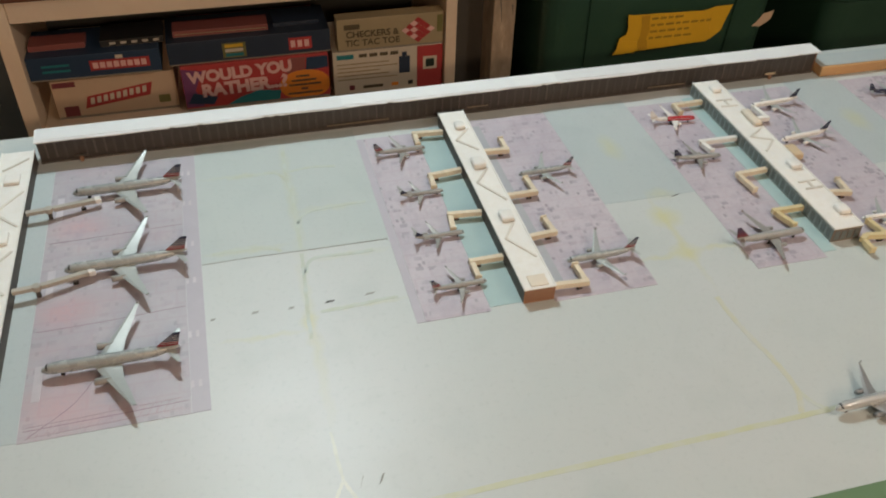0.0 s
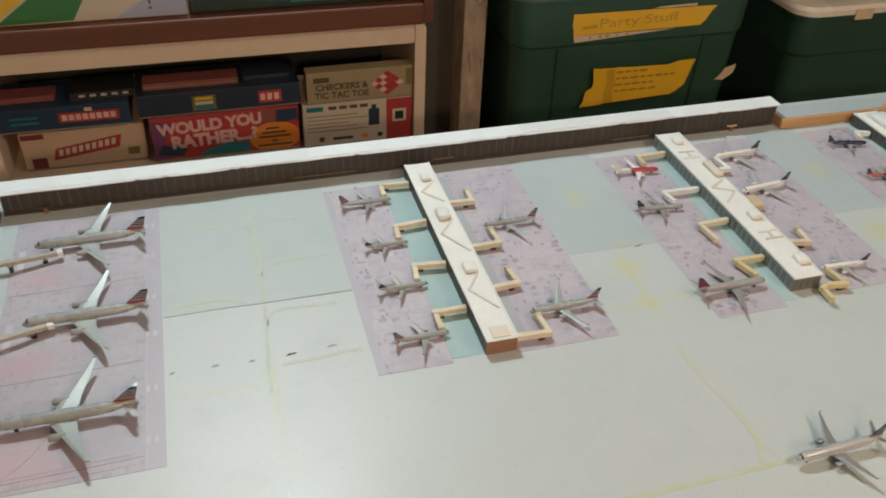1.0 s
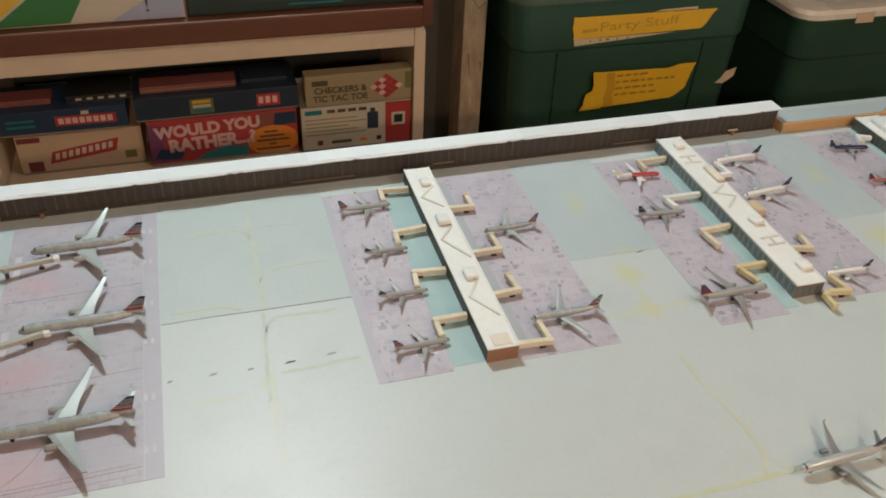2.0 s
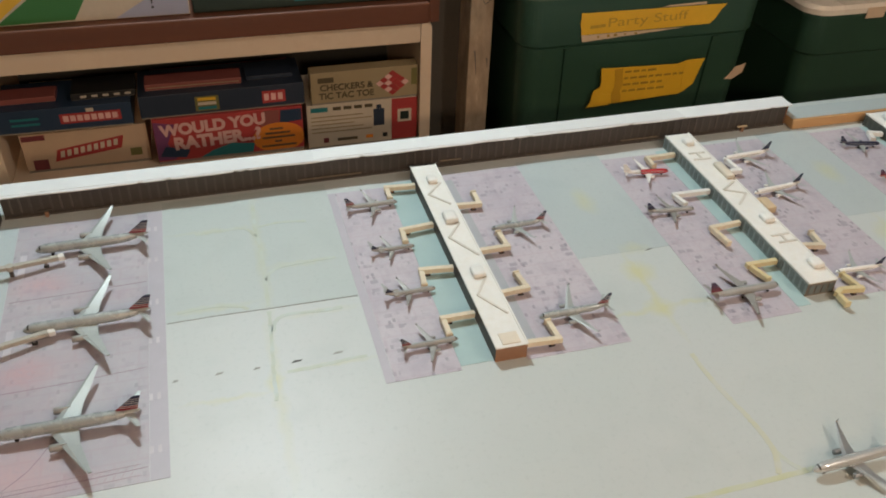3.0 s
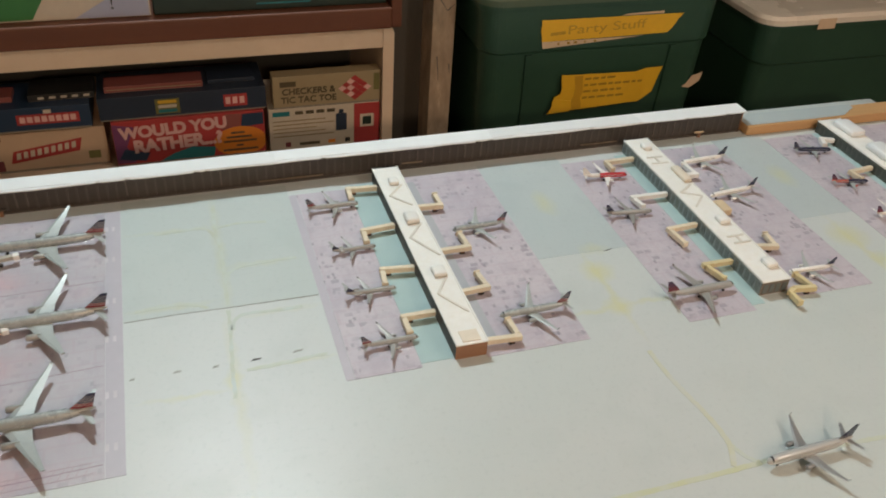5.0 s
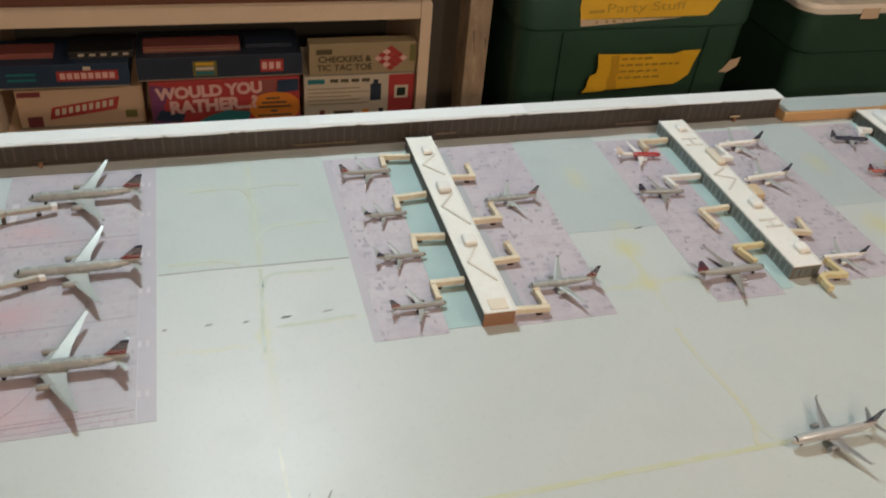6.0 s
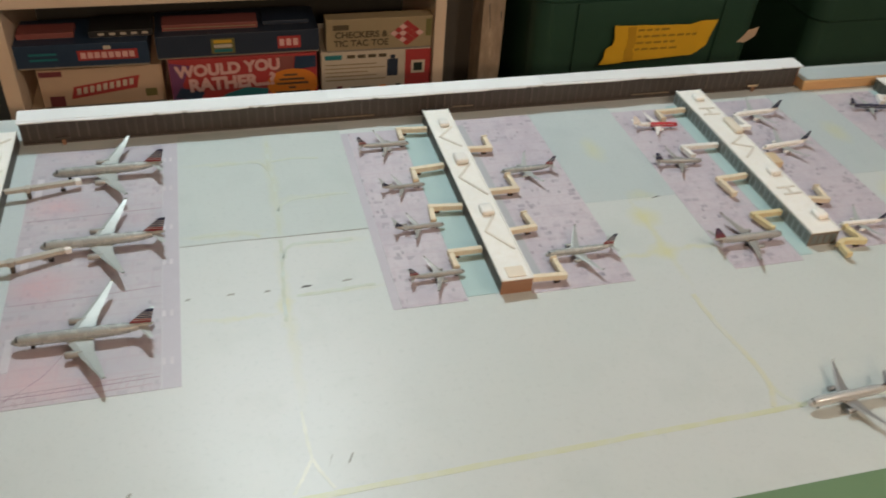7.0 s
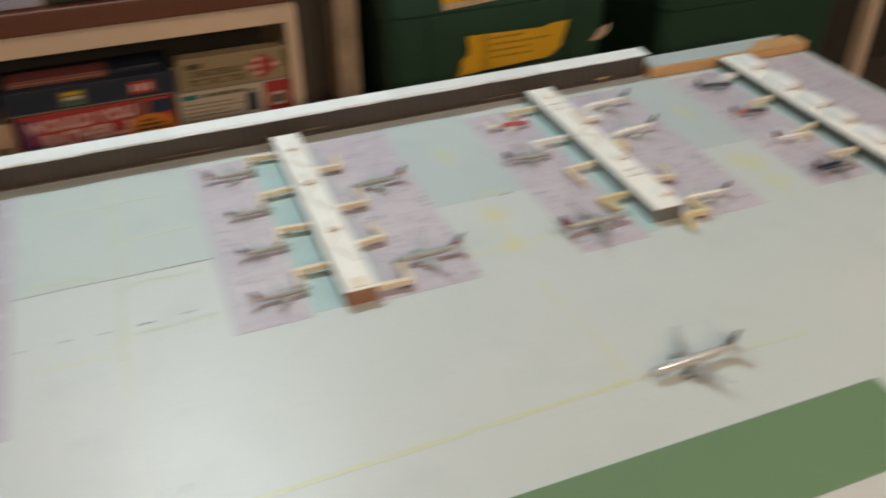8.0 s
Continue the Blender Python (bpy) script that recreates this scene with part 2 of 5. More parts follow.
M_white = mat("bright_white_card", (0.80, 0.815, 0.82), 0.55, vary=0.06, coarse=15, bump=0.05)
M_vent_tan = mat("pale_tan_card", (0.80, 0.715, 0.59), 0.65, vary=0.12, coarse=60)
M_ridge = mat("cream_card_strip", (0.76, 0.725, 0.65), 0.65, vary=0.12, coarse=40)
M_wall_dark = mat("brown_window_print", (0.084, 0.070, 0.060), 0.5, vary=0.3, coarse=30)
M_pillar = mat("grey_brown_pillar", (0.102, 0.086, 0.074), 0.5, vary=0.25, coarse=40)
M_pierside_dark = mat("dark_pier_side", (0.10, 0.085, 0.07), 0.55, vary=0.3, coarse=40)
M_pierside_blue = mat("blue_grey_pier_side", (0.27, 0.32, 0.31), 0.5, vary=0.2, coarse=40)
M_pierend = mat("grey_brown_end_wall", (0.25, 0.205, 0.165), 0.6, vary=0.3, coarse=60)
M_pierside_green = mat("dark_green_grey_pier_side", (0.105, 0.118, 0.10), 0.5, vary=0.25, coarse=40)
M_glass_green = mat("dark_green_window_print", (0.07, 0.082, 0.072), 0.3, vary=0.2, coarse=60)
M_glass_dark = mat("dark_window_print_pane", (0.17, 0.195, 0.19), 0.3, vary=0.2, coarse=60)
M_endwood = mat("brown_end_grain", (0.36, 0.19, 0.11), 0.7, vary=0.25, coarse=60)
M_bridge = mat("cream_painted_wood", (0.79, 0.70, 0.54), 0.6, vary=0.15, coarse=60, dirt=(0.68, 0.57, 0.41))
M_bridge_white = mat("white_painted_wood", (0.88, 0.87, 0.83), 0.5, vary=0.08, coarse=60)
M_bridge_yellow = mat("yellowed_painted_wood", (0.78, 0.66, 0.38), 0.6, vary=0.15, coarse=60)
M_sill = mat("dull_wooden_strip", (0.30, 0.23, 0.16), 0.7, vary=0.25, coarse=60)
M_tan = mat("tan_card", (0.70, 0.55, 0.36), 0.7, vary=0.15, coarse=60)
M_bridge_grey = mat("grey_beige_wood", (0.50, 0.465, 0.40), 0.6, vary=0.15, coarse=60)
M_black = mat("black_plastic", (0.03, 0.03, 0.03), 0.5)
M_silver = mat("silver_grey_fuselage", (0.40, 0.43, 0.425), 0.26, metal=0.1, vary=0.08, coarse=60, bump=0.02)
M_wing = mat("grey_wing", (0.46, 0.495, 0.485), 0.36, metal=0.1, vary=0.12, coarse=90, bump=0.02, spec=0.45)
M_dullwing = mat("dull_grey_wing", (0.36, 0.35, 0.33), 0.45, metal=0.2, vary=0.1, coarse=90, bump=0.02)
M_dull = mat("dull_grey_fuselage", (0.38, 0.385, 0.375), 0.3, metal=0.05, vary=0.1, coarse=60, bump=0.02)
M_chromewing = mat("polished_wing", (0.55, 0.57, 0.58), 0.3, metal=0.6, vary=0.08, coarse=90, bump=0.02)
M_chrome = mat("polished_metal", (0.69, 0.70, 0.69), 0.2, metal=0.35, vary=0.05, coarse=60, bump=0.01)
M_planewhite = mat("white_fuselage", (0.86, 0.845, 0.81), 0.3, vary=0.05, coarse=60, bump=0.02)
M_navy = mat("navy_paint", (0.025, 0.03, 0.07), 0.3, vary=0.15, coarse=60)
M_red = mat("red_paint", (0.50, 0.035, 0.045), 0.3, vary=0.15, coarse=60)
M_salmon = mat("faded_red_paint", (0.55, 0.16, 0.13), 0.35, vary=0.15, coarse=60)
NAVY, RED, WHITE = (0.03, 0.033, 0.07), (0.22, 0.03, 0.04), (0.52, 0.50, 0.50)
M_fin = stripe_mat("striped_fin", [((0.30, 0.28, 0.26), 2), (RED, 2.4), (WHITE, 0.6), (RED, 1.4), (WHITE, 0.6), (NAVY, 1.8), (WHITE, 0.6), (NAVY, 1.6), (WHITE, 0.6), (NAVY, 1.6), (WHITE, 0.5), (NAVY, 3)])
M_fin_dark = stripe_mat("dark_fin", [((0.12, 0.12, 0.14), 2), (NAVY, 2), ((0.08, 0.09, 0.12), 2), (NAVY, 2)])
M_fin_red = stripe_mat("red_blue_fin", [((0.20, 0.05, 0.06), 2), ((0.15, 0.04, 0.06), 2), ((0.10, 0.045, 0.08), 2), ((0.08, 0.05, 0.09), 2)])
M_cream = mat("cream_shelf_paint", (0.82, 0.665, 0.50), 0.5, vary=0.10, coarse=5, fine=40, bump=0.1, dirt=(0.75, 0.59, 0.43))
M_brown = mat("red_brown_wood", (0.155, 0.05, 0.022), 0.5, vary=0.3, coarse=6, stretch=(0.4, 6, 6), bump=0.2)
M_dark = mat("dark_panelling", (0.10, 0.092, 0.076), 0.8, vary=0.3, coarse=3)
M_panel = mat("grey_brown_panelling", (0.075, 0.066, 0.053), 0.8, vary=0.35, coarse=4, fine=50, stretch=(4, 4, 0.6), bump=0.3)
M_back = mat("grey_green_back_panel", (0.05, 0.05, 0.042), 0.8, vary=0.3, coarse=3)
M_pillar_pale = mat("pale_window_bar", (0.145, 0.12, 0.10), 0.5, vary=0.3, coarse=60)
M_pine = mat("raw_pine_plank", (0.62, 0.36, 0.16), 0.6, vary=0.2, coarse=7, fine=60, stretch=(1, 8, 8), bump=0.2)
M_stud = mat("weathered_stud", (0.58, 0.45, 0.32), 0.8, vary=0.55, coarse=16, fine=70, stretch=(2.2, 2.2, 0.8), bump=0.4, dirt=(0.36, 0.27, 0.18))
M_tote = mat("dark_green_plastic", (0.027, 0.078, 0.048), 0.42, vary=0.25, coarse=6, fine=220, bump=0.15)
M_tote_lid = mat("grey_green_lid", (0.095, 0.135, 0.085), 0.5, vary=0.15, coarse=6)
M_lid_white = mat("off_white_lid", (0.92, 0.84, 0.72), 0.25, vary=0.1, coarse=6)
M_tape = mat("yellow_tape", (0.80, 0.47, 0.025), 0.45, vary=0.18, coarse=14, fine=60, bump=0.3)
M_tape_shade = mat("shaded_amber_tape", (0.60, 0.335, 0.02), 0.45, vary=0.2, coarse=30, fine=60, bump=0.3)
M_tape_pale = mat("pale_masking_tape", (0.66, 0.50, 0.34), 0.7, vary=0.15, coarse=20)
M_ink = mat("faded_ink", (0.42, 0.24, 0.02), 0.6)
M_ink_pale = mat("faint_ink", (0.62, 0.37, 0.03), 0.5, vary=0.35, coarse=120)
M_floor = mat("grey_concrete", (0.20, 0.18, 0.15), 0.8, vary=0.3, coarse=2)
M_wall = mat("tan_basement_wall", (0.26, 0.21, 0.16), 0.85, vary=0.15, coarse=2)
M_ceiling = mat("pale_ceiling", (0.30, 0.275, 0.24), 0.85, vary=0.12, coarse=2)
M_steel = mat("grey_steel", (0.35, 0.35, 0.35), 0.4, metal=0.7)
BOX = {}
for key, colour in (("blue", (0.022, 0.05, 0.10)), ("navy", (0.024, 0.038, 0.065)), ("cream", (0.59, 0.435, 0.30)), ("maroon", (0.19, 0.04, 0.05)),
                    ("red", (0.44, 0.05, 0.05)), ("orange", (0.80, 0.26, 0.03)), ("teal", (0.02, 0.20, 0.22)), ("tan", (0.36, 0.29, 0.17)),
                    ("white", (0.62, 0.55, 0.44)), ("brick", (0.27, 0.085, 0.075)), ("green", (0.04, 0.20, 0.05)), ("yellow", (0.75, 0.46, 0.04)),
                    ("paleblue", (0.42, 0.45, 0.60)), ("pink", (0.80, 0.50, 0.46)), ("olive", (0.18, 0.17, 0.06)), ("black", (0.022, 0.022, 0.022)),
                    ("darkgreen", (0.015, 0.03, 0.022)), ("violet", (0.20, 0.06, 0.16)), ("greybox", (0.30, 0.27, 0.22)), ("darktext", (0.10, 0.08, 0.045))):
    BOX[key] = mat("box_" + key, colour, 0.45, vary=0.14, coarse=12, bump=0.05)


# ---------- mesh helpers ----------
def box(bm, x0, x1, y0, y1, z0, z1, bevel=0.0):
    r = bmesh.ops.create_cube(bm, size=1.0)
    for v in r["verts"]:
        v.co = Vector(((x0 + x1) / 2 + v.co.x * (x1 - x0), (y0 + y1) / 2 + v.co.y * (y1 - y0), (z0 + z1) / 2 + v.co.z * (z1 - z0)))
    if bevel:
        edges = list({e for v in r["verts"] for e in v.link_edges})
        bmesh.ops.bevel(bm, geom=edges, offset=bevel, segments=2, affect="EDGES", profile=0.6)
    return bm


def cube(x0, x1, y0, y1, z0, z1, bevel=0.0):
    return box(bmesh.new(), x0, x1, y0, y1, z0, z1, bevel)


def loft(bm, rings, caps=True):
    rows = [[bm.verts.new(c) for c in ring] for ring in rings]
    n = len(rows[0])
    for a, b in zip(rows, rows[1:]):
        for i in range(n):
            bm.faces.new((a[i], a[(i + 1) % n], b[(i + 1) % n], b[i]))
    if caps:
        bm.faces.new(rows[0][::-1])
        bm.faces.new(rows[-1])
    bmesh.ops.recalc_face_normals(bm, faces=bm.faces)
    return bm


def beam(bm, a, b, width, z0, z1, bevel=0.0):
    """A straight bar between two plan points, with its own width and heights."""
    a, b = Vector(a), Vector(b)
    d = (b - a).normalized()
    s = Vector((-d.y, d.x)) * width / 2
    ring = [a + s, a - s, b - s, b + s]
    lo = [bm.verts.new((p.x, p.y, z0)) for p in ring]
    hi = [bm.verts.new((p.x, p.y, z1)) for p in ring]
    faces = [bm.faces.new(lo[::-1]), bm.faces.new(hi)]
    for i in range(4):
        faces.append(bm.faces.new((lo[i], lo[(i + 1) % 4], hi[(i + 1) % 4], hi[i])))
    if bevel:
        bmesh.ops.bevel(bm, geom=list({e for f in faces for e in f.edges}), offset=bevel, segments=2, affect="EDGES")
    bmesh.ops.recalc_face_normals(bm, faces=bm.faces)
    return bm


def slab(bm, outline, z0, z1):
    """A flat plate with a plan outline."""
    lo = [bm.verts.new((x, y, z0)) for x, y in outline]
    hi = [bm.verts.new((x, y, z1)) for x, y in outline]
    n = len(lo)
    bm.faces.new(lo[::-1])
    bm.faces.new(hi)
    for i in range(n):
        bm.faces.new((lo[i], lo[(i + 1) % n], hi[(i + 1) % n], hi[i]))
    bmesh.ops.recalc_face_normals(bm, faces=bm.faces)
    return bm


def plate(bm, outline, y0, y1):
    """The same, standing upright: outline in x and z."""
    front = [bm.verts.new((x, y0, z)) for x, z in outline]
    back = [bm.verts.new((x, y1, z)) for x, z in outline]
    n = len(front)
    bm.faces.new(front[::-1])
    bm.faces.new(back)
    for i in range(n):
        bm.faces.new((front[i], front[(i + 1) % n], back[(i + 1) % n], back[i]))
    bmesh.ops.recalc_face_normals(bm, faces=bm.faces)
    return bm


def mesh_of(name, bm, material, smooth=False):
    me = bpy.data.meshes.new(name)
    bm.to_mesh(me)
    bm.free()
    me.materials.append(material)
    if smooth:
        for f in me.polygons:
            f.use_smooth = True
    return me


def part(name, bm, material, parent=None, label="", smooth=False):
    ob = new(name, mesh_of(name, bm, material, smooth))
    if parent:
        ob.parent = parent
    return tagged(ob, label) if label else ob


def piece(name, me, parent, place, turn=0.0):
    ob = new(name, me)
    ob.parent = parent
    ob.matrix_basis = pose(*place, 0, 0, turn)
    return ob


def thing(name, label, category, place=(0, 0, 0), turn=0.0, group="", kind=""):
    ob = new(name)
    ob.empty_display_size = 0.02
    ob.matrix_basis = pose(*place, 0, 0, turn)
    return tagged(ob, label, category, group, kind)


def setting(name, bm, material, label, category):
    return tagged(part(name, bm, material), label, category, kind="structure")


def lettering(body, size, place, material, parent, tilt=0.0, bold=0.0):
    cu = bpy.data.curves.new("lettering", "FONT")
    cu.body, cu.size, cu.offset, cu.extrude, cu.align_x, cu.align_y = body, size, size * bold, 0.0004, "CENTER", "CENTER"
    cu.materials.append(material)
    ob = new("lettering", cu)
    ob.parent = parent
    ob.matrix_basis = pose(*place, 90, tilt, 0)
    return ob


# ---------- the room ----------
X0, X1, Y0, Y1, Z1 = -3.0, 3.4, -3.2, 1.72, 3.15
setting("floor", cube(X0, X1, Y0, Y1, -0.10, 0.0), M_floor, "grey concrete basement floor", "floor")
setting("ceiling", cube(X0, X1, Y0, Y1, Z1, Z1 + 0.1), M_ceiling, "pale basement ceiling", "ceiling")
setting("wall_north", cube(X0, X1, Y1, Y1 + 0.1, 0, Z1), M_dark, "dark wall behind the shelves", "wall")
setting("wall_south", cube(X0, X1, Y0 - 0.1, Y0, 0, Z1), M_wall, "tan basement wall", "wall")
setting("wall_west", cube(X0 - 0.1, X0, Y0, Y1, 0, Z1), M_wall, "tan basement wall", "wall")
setting("wall_east", cube(X1, X1 + 0.1, Y0, Y1, 0, Z1), M_wall, "tan basement wall", "wall")

# ---------- the table ----------
table = thing("model_table", "long table with a pale mint sealed board top", "table", (0, 0, 0))
part("tabletop", cube(-1.22, 1.221, -0.62, 0.605, T - 0.018, T, 0.0015), M_board, table, "pale mint sealed board")
part("apron_rail", cube(-1.16, 1.16, -0.56, -0.52, T - 0.11, T - 0.0185), M_pine, table)
part("apron_rail", cube(-1.16, 1.16, 0.50, 0.54, T - 0.11, T - 0.0185), M_pine, table)
for lx in (-1.14, 1.14):
    for ly in (-0.54, 0.52):
        part("leg", cube(lx - 0.035, lx + 0.035, ly - 0.035, ly + 0.035, 0, T - 0.1105, 0.004), M_pine, table)

# ---------- sheets laid on the table ----------
def sheet(name, label, category, x0, x1, y0, y1, material, thick=0.0006, base=0.0, group=""):
    ob = part(name, slab(bmesh.new(), [(x0, y0), (x1, y0), (x1, y1), (x0, y1)], T + base, T + base + thick), material)
    return tagged(ob, label, category, group)


sheet("grass_strip", "long strip of matte green paper along the table", "paper strip", -1.20, 0.579, -0.500, -0.380, M_green, 0.0008)
sheet("runway_sheet", "white sealed runway sheet beside the green strip", "paper sheet", -1.20, 1.20, -0.615, -0.501, M_runway, 0.0006)
BLUES = "pale blue strips beside the piers"
sheet("blue_strip", "pale blue paper strip beside the model pier", "paper strip", -0.048, -0.0005, 0.004, 0.480, M_blue, group=BLUES)
sheet("blue_strip", "pale blue paper strip beside the model pier", "paper strip", 0.489, 0.5125, 0.004, 0.480, M_blue, group=BLUES)
sheet("blue_strip", "pale blue paper strip beside the model pier", "paper strip", -0.690, -0.6605, -0.090, 0.485, M_greyblue, group=BLUES)
sheet("blue_strip", "pale blue paper strip beside the model pier", "paper strip", 0.9605, 0.9745, 0.010, 0.480, M_blue, group=BLUES)
sheet("taxiway_sheet", "pale mint sealed paper sheet on the board", "paper sheet", -0.4355, -0.1555, 0.187, 0.505, M_mint, 0.0004, group="grey-blue taxiway sheets")
GREYS = "grey-blue taxiway sheets"
sheet("taxiway_sheet", "pale grey-blue paper sheet between the aprons", "paper sheet", 0.2065, 0.371, 0.193, 0.500, M_greyblue, 0.0004, group=GREYS)
sheet("taxiway_sheet", "pale grey-blue paper sheet between the aprons", "paper sheet", 0.722, 0.838, 0.200, 0.500, M_greyblue, 0.0004, group=GREYS)
APR = "printed apron sheets"
for x0, x1, y0, y1, m in ((-0.1425, -0.0485, -0.004, 0.470, M_apron), (0.0465, 0.2055, -0.006, 0.488, M_apron), (0.370, 0.4885, -0.008, 0.472, M_apron),
                          (0.5675, 0.721, 0.006, 0.482, M_apron), (-0.660, -0.4595, -0.092, 0.482, M_apron_red), (0.839, 0.960, 0.018, 0.480, M_apron),
                          (1.0315, 1.205, 0.010, 0.488, M_apron)):
    ob = sheet("apron_sheet", "faded lavender printed apron sheet under the model aircraft", "paper sheet", x0, x1, y0, y1, m, group=APR)

for x0, x1, y0, y1 in ((-0.459, -0.436, -0.092, 0.482), (-0.155, -0.143, -0.004, 0.470)):
    sheet("margin_strip", "pale lavender margin strip beside the printed apron", "paper strip", x0, x1, y0, y1, M_margin, 0.0005)
sheet("grey_strip", "pale grey-blue band lying along the pier", "paper strip", 0.0478, 0.073, 0.022, 0.468, M_greystrip, 0.0003, 0.0006)
# white guide ticks along the wide apron's outer margin
ticks = thing("margin_marks", "small white tick marks along the apron margin", "marking", (0, 0, T + 0.0006))
me_tick = mesh_of("tick", cube(-0.0022, 0.0022, -0.006, 0.006, 0, 0.0003), M_tick)
for ty in (-0.045, 0.045, 0.155, 0.24, 0.345, 0.43):
    for tx in (-0.447, -0.457):
        piece("tick", me_tick, ticks, (tx, ty, 0))
for ty in (0.0, 0.19, 0.37):
    part("white_bar", cube(-0.650, -0.640, ty - 0.03, ty + 0.03, 0, 0.0003), M_tick, ticks)


# ---------- painted lines ----------
def ribbon(name, label, points, width, material, height=0.0003, wobble=0.0006, base=0.0):
    """A hand-painted line: a thin strip along a smoothed path with an uneven edge."""
    pts = [Vector(p) for p in points]
    fine = []
    for i in range(len(pts) - 1):
        a, b, c, d = pts[max(i - 1, 0)], pts[i], pts[i + 1], pts[min(i + 2, len(pts) - 1)]
        for k in range(8):
            s = k / 8
            fine.append(0.5 * (2 * b + (c - a) * s + (2 * a - 5 * b + 4 * c - d) * s * s + (3 * b - a - 3 * c + d) * s ** 3))
    fine.append(pts[-1])
    left, right = [], []
    for i, p in enumerate(fine):
        d = (fine[min(i + 1, len(fine) - 1)] - fine[max(i - 1, 0)]).normalized()
        s = Vector((-d.y, d.x))
        left.append(p + s * (width / 2 + random.uniform(-wobble, wobble)))
        right.append(p - s * (width / 2 + random.uniform(-wobble, wobble)))
    bm = bmesh.new()
    z0, z1 = T + base, T + base + height
    rings = [[(l.x, l.y, z0), (l.x, l.y, z1), (r.x, r.y, z1), (r.x, r.y, z0)] for l, r in zip(left, right)]
    loft(bm, rings)
    return tagged(part(name, bm, material), label, "painted line", "taxi lines on the board")


YL = "faded hand-painted yellow taxi line on the board"
ribbon("taxi_line", "hand-painted yellow taxi line on the board", [(-0.34, -0.285), (-0.205, -0.281), (0.047, -0.276), (0.274, -0.272), (0.315, -0.2705)], 0.0075, M_yellow_strong)
ribbon("taxi_line", YL, [(0.277, -0.2675), (0.286, -0.250), (0.292, -0.234), (0.293, -0.205), (0.290, -0.174), (0.284, -0.140), (0.279, -0.100), (0.277, -0.05)], 0.0075, M_yellow, 0.0005)
ribbon("taxi_line", YL, [(0.2935, -0.236), (0.299, -0.254), (0.309, -0.2675)], 0.006, M_yellow_faint, 0.0004)
ribbon("taxi_line", YL, [(0.3155, -0.2705), (0.40, -0.272), (0.457, -0.274), (0.502, -0.276), (0.56, -0.278)], 0.0065, M_yellow_faint, 0.0004)
ribbon("guide_line", "white painted guide line forking on the board", [(-0.2995, -0.16), (-0.298, -0.20), (-0.296, -0.232)], 0.004, M_whiteline)
ribbon("guide_line", "white painted guide line forking on the board", [(-0.2965, -0.233), (-0.307, -0.252), (-0.321, -0.276)], 0.004, M_whiteline, 0.00035)
ribbon("guide_line", "white painted guide line forking on the board", [(-0.2955, -0.233), (-0.288, -0.252), (-0.276, -0.276)], 0.004, M_whiteline, 0.0004)
OL = "thin faded olive taxi line curving over the board"
for pts in ([(-0.286, 0.466), (-0.289, 0.402), (-0.286, 0.342), (-0.286, 0.286), (-0.288, 0.241), (-0.290, 0.192)], [(-0.385, 0.398), (-0.349, 0.400), (-0.317, 0.401), (-0.300, 0.393), (-0.2905, 0.371)],
            [(-0.283, 0.398), (-0.270, 0.400), (-0.242, 0.403), (-0.204, 0.398)], [(-0.285, 0.252), (-0.277, 0.272), (-0.255, 0.283), (-0.219, 0.286), (-0.173, 0.287)],
            [(-0.419, 0.205), (-0.395, 0.209), (-0.358, 0.209), (-0.334, 0.201), (-0.318, 0.192)]):
    ribbon("taxi_line", OL, pts, 0.0056, M_olive, 0.0003, 0.0009, 0.0004)
for pts in ([(-0.290, 0.180), (-0.292, 0.144), (-0.294, 0.106), (-0.298, 0.052), (-0.300, 0.0)], [(-0.289, 0.135), (-0.283, 0.156), (-0.267, 0.167), (-0.217, 0.164), (-0.184, 0.165)],
            [(-0.28, 0.049), (-0.233, 0.051), (-0.193, 0.055), (-0.169, 0.055)]):
    ribbon("taxi_line", OL, pts, 0.0056, M_olive, 0.0003, 0.0009)
# scratches and dashes
ribbon("seam_line", "faint seam between two boards", [(-0.434, 0.186), (-0.36, 0.1875), (-0.28, 0.186)], 0.0010, M_faintmark, 0.0007, 0.0003)
ribbon("seam_line", "thin grey seam scratched across the board", [(-0.2795, 0.186), (-0.22, 0.1857), (-0.157, 0.1852)], 0.0009, M_faintmark, 0.0007, 0.0004)
for k, (dx, dy) in enumerate(((-0.426, 0.067), (-0.369, 0.068), (-0.319, 0.066), (-0.265, 0.067), (-0.207, 0.0705))):
    w = (0.004, 0.006, 0.005, 0.008, 0.008)[k]
    ob = part("dash_mark", slab(bmesh.new(), [(dx - w, dy - 0.0022), (dx + w * 0.6, dy - 0.0012), (dx + w, dy + 0.0018), (dx - w * 0.4, dy + 0.002)], T, T + 0.0004), M_mark if k == 3 else M_faintmark)
    tagged(ob, "short dark scuff on the board", "scuff", "row of dark scuffs")
for k, pts in enumerate(([(0.323, 0.1885), (0.334, 0.1905), (0.340, 0.1925), (0.331, 0.1915)], [(-0.257, -0.246), (-0.252, -0.240), (-0.248, -0.232), (-0.251, -0.233)], [(-0.279, -0.247), (-0.275, -0.236), (-0.272, -0.230), (-0.274, -0.232)], [(-0.497, -0.246), (-0.494, -0.240), (-0.490, -0.238), (-0.493, -0.248)])):
    ob = part("scuff_mark", slab(bmesh.new(), pts, T, T + 0.0009), M_mark if k == 0 else M_faintmark)
    tagged(ob, "small dark scuff on the board", "scuff", "row of dark scuffs")


